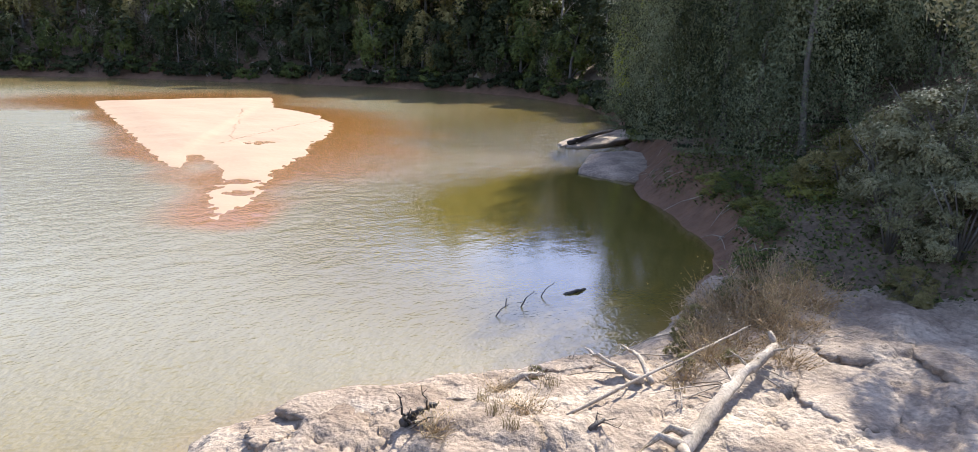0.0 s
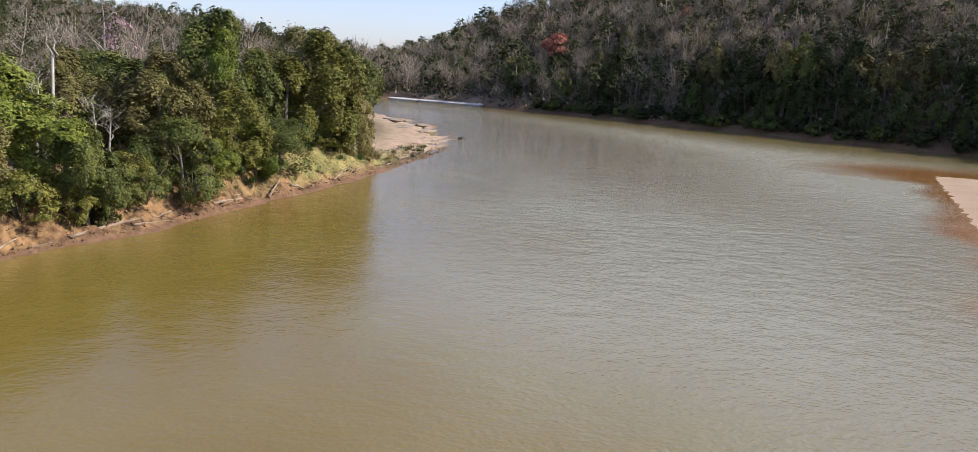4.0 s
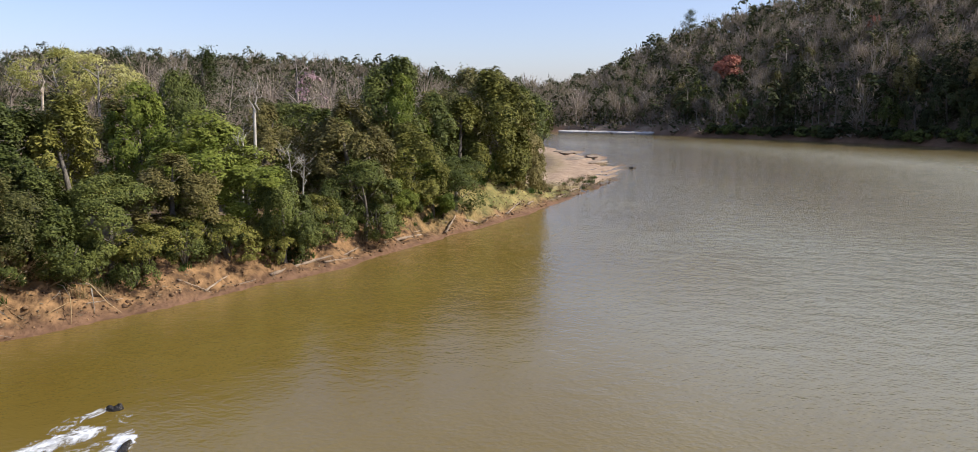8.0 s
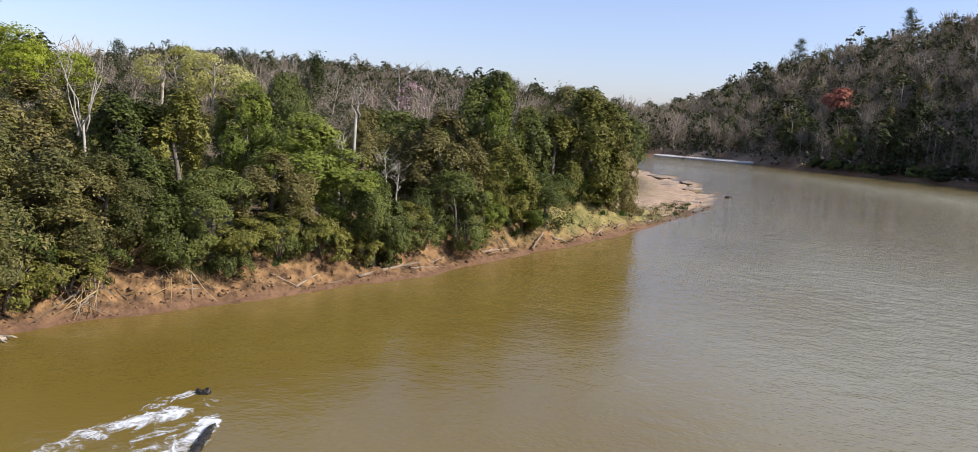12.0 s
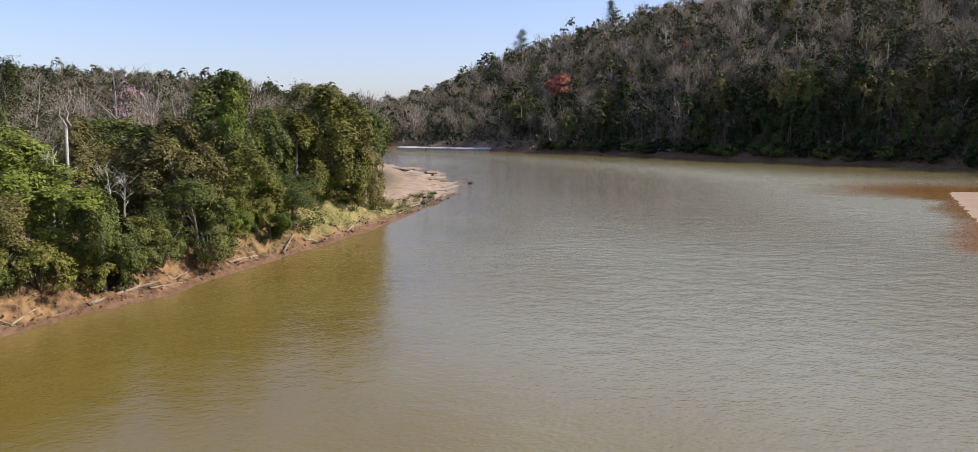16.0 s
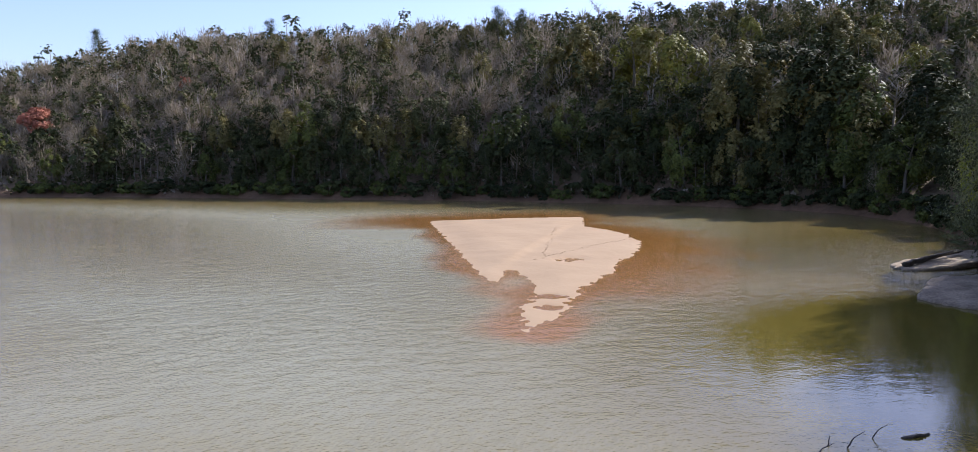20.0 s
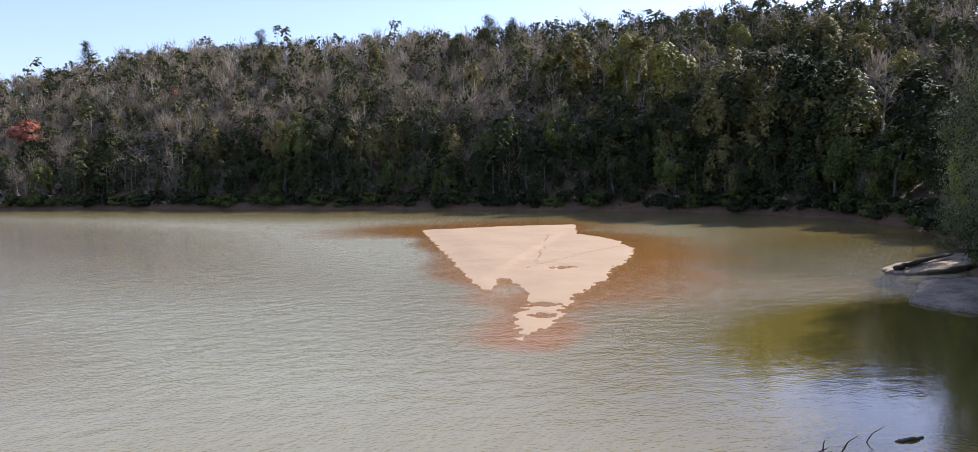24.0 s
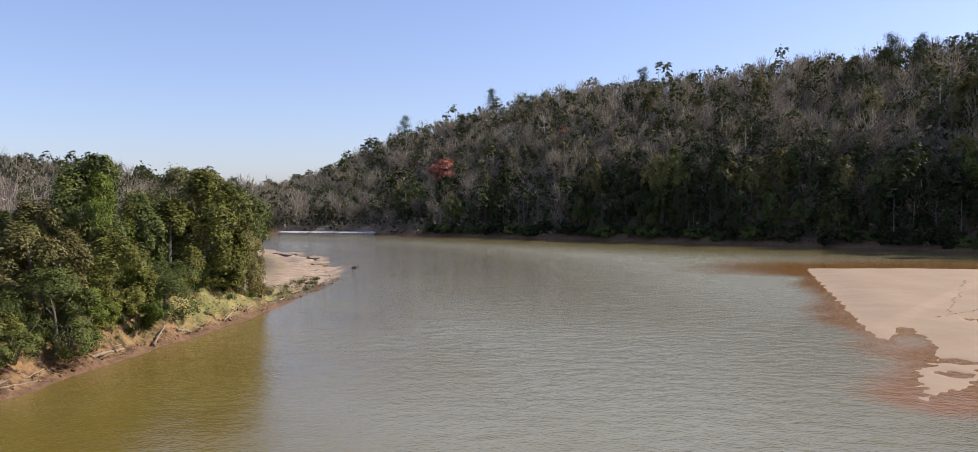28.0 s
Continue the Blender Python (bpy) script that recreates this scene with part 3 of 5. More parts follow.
def drooping_tree(seed, h, spread, mat, n=36000, size=0.115):
    """A tall tree whose foliage hangs in curtains almost to the ground."""
    g = np.random.RandomState(seed)
    tb = Tubes(6)
    limbs(g, tb, h * 0.9, 0.010 * h, 0.4, spread * 0.7, 8)
    k = 120
    a, q = g.uniform(0, 6.28, k), spread * g.uniform(0.05, 1, k) ** 0.5
    top = h * (1.0 - 0.5 * (q / spread) ** 2) * g.uniform(0.80, 1.02, k)
    top = np.where(g.rand(k) < 0.5, top * g.uniform(0.2, 0.8, k), top)
    ln, w = g.uniform(2.2, 5.0, k), g.uniform(0.6, 1.35, k)
    i = np.repeat(np.arange(k), n // k)
    t, b = g.uniform(0, 1, len(i)), g.uniform(0, 6.28, len(i))
    r = w[i] * np.sin(np.pi * np.clip(0.08 + 0.92 * t, 0, 1)) ** 0.6 * g.uniform(0.6, 1.1, len(i)) * (1.15 - 0.5 * t)
    p = np.stack([np.cos(a[i]) * q[i] + np.cos(b) * r, np.sin(a[i]) * q[i] + np.sin(b) * r, np.maximum(top[i] - ln[i] * t, 0.15)], 1)
    out = np.stack([np.cos(b) + 0.4 * np.cos(a[i]), np.sin(b) + 0.4 * np.sin(a[i]), 0.9 * (1 - t)], 1)
    v, f = blades(g, p, out, size, 1.2, 0.6)
    return tb.make("trunk", BARK), mesh("crown", v, f, mat, False, {"tint": np.repeat(g.uniform(0, 1, k), n // k * 3)})


def flat_top(seed, h, mat, spread=3.4):
    """A lone ridge tree: clear stem and layered plates of foliage."""
    g = np.random.RandomState(seed)
    tb = Tubes(6)
    limbs(g, tb, h * 0.95, 0.02 * h, 0.45, spread * 0.7, 8)
    ps, outs = [], []
    for k in range(9):
        z = h * (0.48 + 0.06 * k)
        r = spread * g.uniform(0.35, 0.75) * (1.0 - 0.07 * k)
        c = np.array([g.normal(0, spread * 0.22), g.normal(0, spread * 0.22), z])
        o = g.normal(0, 1, (520, 3)) * np.array([r * 0.5, r * 0.5, h * 0.035])
        ps.append(c + o)
        outs.append(o * 0.3 + np.array([0, 0, 1.0]))
    v, f = blades(g, np.concatenate(ps), np.concatenate(outs), 0.17)
    return tb.make("trunk", BARK), mesh("crown", v, f, mat)


rng = np.random.RandomState(7)
PROTO_GREEN = [leaf_tree(100 + i, 10, 3.2 + 0.45 * (i % 3), (GREEN, DEEP, VIVID, OLIVE, FINE, DEEP)[i], 100, (170, 170, 170, 190, 230, 170)[i], 0.0 + 0.04 * (i % 3), leaf_size=(0.22, 0.22, 0.22, 0.20, 0.17, 0.21)[i], lobes=(15, 14, 15, 19, 26, 14)[i]) for i in range(6)]
# Two of these far-bank kinds have shade painted into their leaves.
PROTO_FAR = [leaf_tree(110 + i, 10, 3.2 + 0.45 * (i % 3), (SHADE_LEAF, DEEP, SHADE_LEAF, OLIVE)[i], 60, 58, 0.02 + 0.06 * (i % 3), leaf_size=0.38) for i in range(4)]
PROTO_BACK = [leaf_tree(115 + i, 10, 3.4, (GREEN, OLIVE, DEEP)[i], 56, 70, 0.1, leaf_size=0.4) for i in range(3)]
PROTO_BRIGHT = [leaf_tree(120 + i, 10, 6.2, BRIGHT, 100, 110, 0.35, leaf_size=0.22) for i in range(2)]
# Bright leaf colour paints in the sunlit edge of the hanging cove trees.
PROTO_SPRIG = leaf_tree(123, 10, 2.4, BRIGHT, 50, 60, 0.3, leaf_size=0.22)
PROTO_LITE = leaf_tree(122, 10, 2.6, OLIVE, 34, 60, 0.5, PALEBARK, 0.34)
PROTO_YELLOW = leaf_tree(125, 10, 4.6, YELLOW, 60, 80, 0.5, PALEBARK, 0.2)
PROTO_BARE = [bare_tree(140 + i, 10, 3.0) for i in range(4)]
PROTO_PALE = [bare_tree(150 + i, 10, 2.4, PALEBARK, 20) for i in range(2)]
PROTO_SHRUB = [shrub(160 + i, 2.2, 2.9, (GREEN, DEEP, FINE, VIVID, DEEP)[i]) for i in range(5)]
def tangle(seed, r, h, n=90, leaves=160):
    """A heap of thin bare twigs with a few dead leaves."""
    g = np.random.RandomState(seed)
    tb = Tubes(3)
    for k in range(n):
        a, q = g.uniform(0, 6.28), r * g.uniform(0.0, 0.6)
        p = Vector((math.cos(a) * q, math.sin(a) * q, g.uniform(0, 0.2) * h))
        d = Vector((g.normal(0, 1), g.normal(0, 1), g.uniform(0.1, 1.6))).normalized()
        line = [p]
        for u in range(3):
            p = p + d * r * g.uniform(0.2, 0.5)
            p.z = max(p.z, 0.02)
            d = (d + Vector(g.normal(0, 0.35, 3))).normalized()
            line.append(p.copy())
        w = g.uniform(0.008, 0.02)
        tb.add(line, [w, w * 0.8, w * 0.5, w * 0.2])
    c = np.stack([g.normal(0, 0.5 * r, leaves), g.normal(0, 0.5 * r, leaves), g.uniform(0.05, h, leaves)], 1)
    v, f = blades(g, c, np.zeros((leaves, 3)), 0.09)
    return tb.make("stem", GOLDTWIG), mesh("foliage", v, f, (DRYLEAF, STRAW)[seed % 2], False, {"tint": np.full(len(v), 0.5)})


PROTO_DRY = [tangle(170 + i, 1.5, 1.5) for i in range(3)]
PROTO_OPEN = [shrub(174, 2.2, 3.0, DUSTY, 15000, 0.085, 12), shrub(175, 2.2, 3.0, OLIVE, 15000, 0.085, 12)]
PROTO_NEAR = leaf_tree(179, 12, 3.2, DUSTY, 90, 120, 0.4, leaf_size=0.16)
# The middle one takes the leaf colour darkened for shade.
PROTO_DROOP = [drooping_tree(180 + i, 17, 5.0, (HANGING, SHADE_LEAF, HANGING)[i]) for i in range(3)]
PROTO_FLAT = [flat_top(190 + i, 10, DEEP) for i in range(3)]


def bush(meshes, x, y, rz, s, label, group="", z=None, sz=1.0, name="bush"):
    base = new(name)
    zz = float(land(np.array([x]), np.array([y]))[0][0]) if z is None else z
    base.matrix_basis = Matrix.LocRotScale((x, y, zz - 0.05), Euler((0, 0, rz)), (s, s, s * sz))
    for nm, me in zip(("stem", "foliage"), meshes):
        part(nm, me, base)
    return tagged(base, label, "bush", group)


def along(points, s):
    """The place s metres along a bank, and the direction inland."""
    pts = np.array(points, dtype=float)
    seg = np.hypot(*np.diff(pts, axis=0).T)
    cum = np.concatenate([[0], np.cumsum(seg)])
    i = int(np.clip(np.searchsorted(cum, s) - 1, 0, len(seg) - 1))
    t = (s - cum[i]) / seg[i]
    p = pts[i] + t * (pts[i + 1] - pts[i])
    e = (pts[i + 1] - pts[i]) / seg[i]
    return p, np.array([-e[1], e[0]]), cum[-1]


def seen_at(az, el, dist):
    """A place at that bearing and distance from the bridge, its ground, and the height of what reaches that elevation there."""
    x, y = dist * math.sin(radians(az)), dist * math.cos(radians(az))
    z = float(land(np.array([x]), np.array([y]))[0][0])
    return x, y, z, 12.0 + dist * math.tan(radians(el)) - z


WEST = LEFT_BANK[4:18]
LABELS = ["dense green riverside tree on the earth bank", "dark green leafy tree on the river bank", "bushy bright green tree hung with creepers", "olive green tree above the river bank", "fine-leaved dull green tree overhanging the bank", "deep green broad tree on the bank"]
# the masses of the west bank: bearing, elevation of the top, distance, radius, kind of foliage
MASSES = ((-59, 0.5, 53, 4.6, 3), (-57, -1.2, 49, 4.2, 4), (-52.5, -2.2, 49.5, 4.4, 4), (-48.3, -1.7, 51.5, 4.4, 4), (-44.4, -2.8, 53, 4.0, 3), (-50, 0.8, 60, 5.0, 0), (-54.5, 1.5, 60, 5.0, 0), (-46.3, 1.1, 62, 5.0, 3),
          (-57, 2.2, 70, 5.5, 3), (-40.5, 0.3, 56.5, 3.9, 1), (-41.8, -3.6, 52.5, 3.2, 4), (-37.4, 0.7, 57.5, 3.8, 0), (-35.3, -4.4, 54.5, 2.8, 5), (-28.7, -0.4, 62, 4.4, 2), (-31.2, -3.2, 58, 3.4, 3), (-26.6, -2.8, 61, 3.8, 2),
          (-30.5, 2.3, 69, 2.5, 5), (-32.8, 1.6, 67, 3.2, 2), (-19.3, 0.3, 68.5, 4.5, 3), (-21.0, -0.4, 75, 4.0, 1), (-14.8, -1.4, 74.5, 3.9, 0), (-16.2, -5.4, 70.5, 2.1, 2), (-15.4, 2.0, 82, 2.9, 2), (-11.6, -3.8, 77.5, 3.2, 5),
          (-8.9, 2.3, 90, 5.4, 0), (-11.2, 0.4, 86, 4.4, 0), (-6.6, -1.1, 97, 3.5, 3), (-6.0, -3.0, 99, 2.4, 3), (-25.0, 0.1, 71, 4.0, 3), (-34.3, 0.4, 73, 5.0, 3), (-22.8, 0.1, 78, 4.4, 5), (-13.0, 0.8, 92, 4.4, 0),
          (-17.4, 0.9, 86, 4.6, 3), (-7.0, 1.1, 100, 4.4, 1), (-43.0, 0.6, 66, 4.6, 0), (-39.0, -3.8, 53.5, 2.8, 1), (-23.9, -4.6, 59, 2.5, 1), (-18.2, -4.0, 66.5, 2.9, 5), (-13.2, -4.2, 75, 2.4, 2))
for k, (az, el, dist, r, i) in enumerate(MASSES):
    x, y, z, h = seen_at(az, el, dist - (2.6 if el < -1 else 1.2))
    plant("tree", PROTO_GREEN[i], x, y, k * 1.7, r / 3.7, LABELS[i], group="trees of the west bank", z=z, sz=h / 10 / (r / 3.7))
# trees behind them, up to the rise
for row, (inland, step, hs) in enumerate(((20, 6.5, 0.60), (29, 8, 0.54))):
    s = -18 + row * 1.7
    while s < 100:
        p, nrm, _ = along(WEST, s)
        q = p + nrm * (inland + rng.uniform(-1.2, 1.2))
        i = rng.randint(6)
        k = hs * rng.uniform(0.7, 1.15) * (1.2 if s > 52 else 1)
        if rng.rand() < 0.5:
            plant("bare_tree", PROTO_BARE[rng.randint(4)], q[0], q[1], rng.uniform(0, 6), k * 1.05, "leafless grey tree among green trees", group="trees of the west bank")
        else:
            plant("tree", PROTO_BACK[i % 3], q[0], q[1], rng.uniform(0, 6), k, LABELS[i], group="trees of the west bank")
        s += step * rng.uniform(0.8, 1.2)
s = -14
while s < 70:
    p, nrm, _ = along(WEST, s)
    i = (0, 1, 2, 4, 1, 0, 4, 3)[rng.randint(8)]
    q = p + nrm * (rng.uniform(2.6, 4.0) - (0.9 if s < 4 else 0) + (2.4 if s > 44 else 0))
    bush(PROTO_SHRUB[i], q[0], q[1], rng.uniform(0, 6), rng.uniform(0.7, 1.15), "leafy green bush overhanging the earth bank", "bushes on the west bank", sz=rng.uniform(0.8, 1.2))
    s += rng.uniform(1.4, 3.4) * (0.6 if s < 4 else 1)

s = -16
while s < 5.5:
    p, nrm, _ = along(WEST, s)
    q = p + nrm * rng.uniform(1.7, 2.8)
    bush(PROTO_SHRUB[(2, 1, 4)[rng.randint(3)]], q[0], q[1], rng.uniform(0, 6), rng.uniform(0.8, 1.1), "leafy green bush hanging over the shaded bank", "bushes on the west bank", sz=rng.uniform(0.8, 1.1), z=float(land(q[:1], q[1:])[0][0]) + 1.3)
    s += rng.uniform(1.1, 1.9)

s = 6.5
while s < 44:
    p, nrm, _ = along(WEST, s)
    q = p + nrm * rng.uniform(1.7, 2.7)
    bush(PROTO_SHRUB[(0, 1, 4)[rng.randint(3)]], q[0], q[1], rng.uniform(0, 6), rng.uniform(0.75, 1.1), "leafy green bush hanging over the earth bank", "bushes on the west bank", sz=rng.uniform(0.8, 1.1), z=float(land(q[:1], q[1:])[0][0]) + 0.35)
    s += rng.uniform(2.0, 5.5)
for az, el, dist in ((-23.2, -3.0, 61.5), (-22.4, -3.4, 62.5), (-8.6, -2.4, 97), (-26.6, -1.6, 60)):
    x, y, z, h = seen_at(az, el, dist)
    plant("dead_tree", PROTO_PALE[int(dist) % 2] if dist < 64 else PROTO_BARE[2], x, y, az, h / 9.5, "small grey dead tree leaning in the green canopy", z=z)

# marked trees of the west side
def forked_tree(seed, h, limbs_n, fork=0.45, reach=0.16, mat=PALEBARK, r=0.16):
    """A dead tree: clean stem that forks into steep crooked limbs with a few twigs."""
    g = np.random.RandomState(seed)
    tb, tw = Tubes(7), Tubes(4)
    tb.add([(0, 0, -0.5), (0.05 * h * 0.2, 0, h * fork * 0.5), (0, 0.02 * h, h * fork)], [r * 1.25, r, r * 0.85])
    for k in range(limbs_n):
        a, top = k * 6.28 / limbs_n + g.uniform(-0.4, 0.4), h * g.uniform(0.78, 1.0)
        p, line = Vector((0, 0.02 * h, h * fork * g.uniform(0.85, 1.0))), []
        z0 = p.z
        for q in range(6):
            u = q / 5
            line.append(Vector((math.cos(a) * reach * h * u ** 0.7 + g.normal(0, 0.012 * h), 0.02 * h + math.sin(a) * reach * h * u ** 0.7 + g.normal(0, 0.012 * h), z0 + (top - z0) * u)))
        tb.add(line, [r * (0.62 - 0.52 * q / 5) for q in range(6)])
        for q in (2, 3, 4):
            e = line[q] + Vector((g.normal(0, 0.5), g.normal(0, 0.5), g.uniform(0.4, 1.2))) * h * 0.09
            tw.add([line[q], (line[q] + e) / 2 + Vector(g.normal(0, 0.01 * h, 3)), e], [r * 0.2, r * 0.13, r * 0.04])
    return tb.make("trunk", mat), tw.make("crown", mat)


SNAG = forked_tree(203, 10, 1, 0.7, 0.01, DRIFT, 0.11)
WHITE = [forked_tree(201, 10, 6, 0.58, 0.11, PALEBARK, 0.07), forked_tree(202, 10, 2, 0.66, 0.06, PALEBARK, 0.10)]
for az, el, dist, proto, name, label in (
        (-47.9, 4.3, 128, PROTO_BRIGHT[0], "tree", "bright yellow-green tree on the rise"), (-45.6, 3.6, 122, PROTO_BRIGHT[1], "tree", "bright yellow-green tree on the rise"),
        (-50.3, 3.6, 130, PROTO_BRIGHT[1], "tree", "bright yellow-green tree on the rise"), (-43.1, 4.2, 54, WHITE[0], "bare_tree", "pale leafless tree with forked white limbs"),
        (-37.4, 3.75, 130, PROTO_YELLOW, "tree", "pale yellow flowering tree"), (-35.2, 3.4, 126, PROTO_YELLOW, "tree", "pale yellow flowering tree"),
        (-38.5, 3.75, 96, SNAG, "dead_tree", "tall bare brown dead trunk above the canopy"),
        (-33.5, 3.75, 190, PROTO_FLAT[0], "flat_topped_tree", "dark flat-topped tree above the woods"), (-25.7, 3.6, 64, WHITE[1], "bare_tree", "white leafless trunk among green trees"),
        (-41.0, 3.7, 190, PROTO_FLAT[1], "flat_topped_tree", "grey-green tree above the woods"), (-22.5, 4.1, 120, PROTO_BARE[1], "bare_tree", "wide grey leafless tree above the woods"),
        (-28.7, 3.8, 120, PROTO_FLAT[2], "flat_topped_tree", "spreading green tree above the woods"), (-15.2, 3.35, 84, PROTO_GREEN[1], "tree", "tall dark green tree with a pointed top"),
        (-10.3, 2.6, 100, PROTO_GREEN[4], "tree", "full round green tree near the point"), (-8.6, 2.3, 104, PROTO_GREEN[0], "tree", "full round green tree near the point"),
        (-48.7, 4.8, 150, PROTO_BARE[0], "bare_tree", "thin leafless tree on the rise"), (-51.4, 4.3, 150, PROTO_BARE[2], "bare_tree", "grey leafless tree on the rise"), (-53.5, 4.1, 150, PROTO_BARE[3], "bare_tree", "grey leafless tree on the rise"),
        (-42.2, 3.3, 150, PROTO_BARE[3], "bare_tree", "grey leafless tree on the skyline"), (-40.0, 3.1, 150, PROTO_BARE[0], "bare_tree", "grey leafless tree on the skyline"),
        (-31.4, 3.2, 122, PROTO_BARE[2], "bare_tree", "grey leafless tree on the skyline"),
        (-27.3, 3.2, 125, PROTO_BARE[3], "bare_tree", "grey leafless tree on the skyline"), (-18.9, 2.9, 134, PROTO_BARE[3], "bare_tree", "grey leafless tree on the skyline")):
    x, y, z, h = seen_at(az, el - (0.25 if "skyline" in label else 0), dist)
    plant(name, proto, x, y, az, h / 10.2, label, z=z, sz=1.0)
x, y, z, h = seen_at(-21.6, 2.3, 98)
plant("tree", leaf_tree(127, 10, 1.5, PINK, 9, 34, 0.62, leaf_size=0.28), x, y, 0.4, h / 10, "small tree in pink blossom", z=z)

# tall trees on the skyline above the cove
for k, (az, el, dist) in enumerate(((44, 10.9, 235), (46.5, 11.6, 230), (49, 11.4, 222), (51, 11.9, 215), (53, 12.2, 210), (55, 11.4, 205), (57, 11.2, 200), (59, 12.0, 195), (61, 11.6, 188), (63, 12.4, 182), (64.5, 11.8, 180), (47.8, 10.8, 226), (58, 10.4, 190))):
    x, y, z, h = seen_at(az, el + 1.0, dist)
    h = min(max(h, 11), 22)
    if k % 3 == 1:
        plant("bare_tree", PROTO_BARE[k % 4], x, y, k, h / 10, "tall leafless tree on the hill above the cove", group="skyline trees above the cove", z=z)
    else:
        plant("tree", (PROTO_BACK[1], PROTO_FAR[3], PROTO_LITE, PROTO_BACK[0])[k % 4], x, y, k, h / 10.2, "tall creeper-hung tree on the hill above the cove", group="skyline trees above the cove", z=z)

# the far bank and the cove
EAST = FAR_BANK[2:] + COVE[:3]
# Waterside bushes, mostly in the leaf colour that imitates shade.
PROTO_SMALL = [shrub(176 + i, 2.2, 2.6, (SHADE_LEAF, SHADE_LEAF, DEEP)[i], 700, 0.5, 5) for i in range(3)]
s = 12
while True:
    p, nrm, total = along(EAST, s)
    if s > total - 14:
        break
    for inland in ((4.8, 13) if s > 118 else (9, 16)):
        q = p + nrm * (inland + rng.uniform(-2, 2))
        i = rng.randint(4)
        if q[1] > 235 and rng.rand() < 0.65:
            plant("bare_tree", PROTO_BARE[i], q[0], q[1], rng.uniform(0, 6), rng.uniform(0.9, 1.3), "leafless grey tree on the far shore", group="trees of the far bank")
            continue
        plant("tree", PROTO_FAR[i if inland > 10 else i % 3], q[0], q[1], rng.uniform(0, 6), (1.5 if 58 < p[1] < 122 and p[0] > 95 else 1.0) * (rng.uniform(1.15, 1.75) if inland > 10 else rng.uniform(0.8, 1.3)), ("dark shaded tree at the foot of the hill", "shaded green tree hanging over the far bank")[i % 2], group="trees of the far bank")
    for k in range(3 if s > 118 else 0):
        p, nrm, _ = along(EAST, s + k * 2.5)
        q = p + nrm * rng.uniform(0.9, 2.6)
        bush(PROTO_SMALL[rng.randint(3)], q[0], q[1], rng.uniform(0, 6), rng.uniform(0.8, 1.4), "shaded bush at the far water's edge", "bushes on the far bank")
    s += rng.uniform(6, 9)
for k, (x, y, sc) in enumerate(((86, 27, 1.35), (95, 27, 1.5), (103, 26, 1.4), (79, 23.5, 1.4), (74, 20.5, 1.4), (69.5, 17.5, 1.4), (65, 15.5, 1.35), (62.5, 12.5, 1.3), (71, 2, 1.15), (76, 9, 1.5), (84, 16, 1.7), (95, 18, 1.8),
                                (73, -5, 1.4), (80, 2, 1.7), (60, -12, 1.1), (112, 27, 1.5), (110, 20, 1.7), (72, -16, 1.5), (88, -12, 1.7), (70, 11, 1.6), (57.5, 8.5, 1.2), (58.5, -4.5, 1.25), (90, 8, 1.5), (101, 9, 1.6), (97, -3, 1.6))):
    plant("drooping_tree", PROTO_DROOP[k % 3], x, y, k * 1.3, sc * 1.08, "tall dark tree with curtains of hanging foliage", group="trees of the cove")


# ---- woods on the hills: far, uncountable ----
def far_crown(g, n, leaf):
    """A far leafy tree, one unit high: blades on rounded lobes."""
    p, out, t = lobed_points(g, n, 0.36, 0.04, 1.0, 9)
    return blades(g, p, out, leaf, slim=0.75)[0], t


def far_twigs(g, n, thick=1.0):
    """A far leafless tree, one unit high: limbs that fan up and out from the fork, ending in a haze of fine twigs."""
    a, up = g.uniform(0, 6.28, n), g.uniform(0.0, 1.0, n) ** 0.8
    wide = 0.35 * np.sqrt(1.03 - up ** 2) * g.uniform(0.4, 1.15, n)
    rim = np.stack([np.cos(a) * wide, np.sin(a) * wide, 0.42 + 0.58 * up * g.uniform(0.8, 1.0, n)], 1)
    main = (np.arange(n) < 26)[:, None]
    start = np.where(main, np.stack([0 * a, 0 * a, g.uniform(0.2, 0.6, n)], 1), rim * g.uniform(0.5, 0.9, (n, 1)) + g.normal(0, 0.04, (n, 3)))
    end = np.where(main, rim, start + (rim - np.array([0, 0, 0.35])) * g.uniform(0.1, 0.35, (n, 1)) + g.normal(0, 0.045, (n, 3)))
    side = np.cross(end - start, g.normal(0, 1, (n, 3)))
    side *= (thick * np.where(np.arange(n) < 26, 0.012, 0.0075) / np.linalg.norm(side, axis=1))[:, None]
    return np.stack([start - side, start + side, end], 1).reshape(-1, 3), 0.6 + 0.4 * g.rand(n)


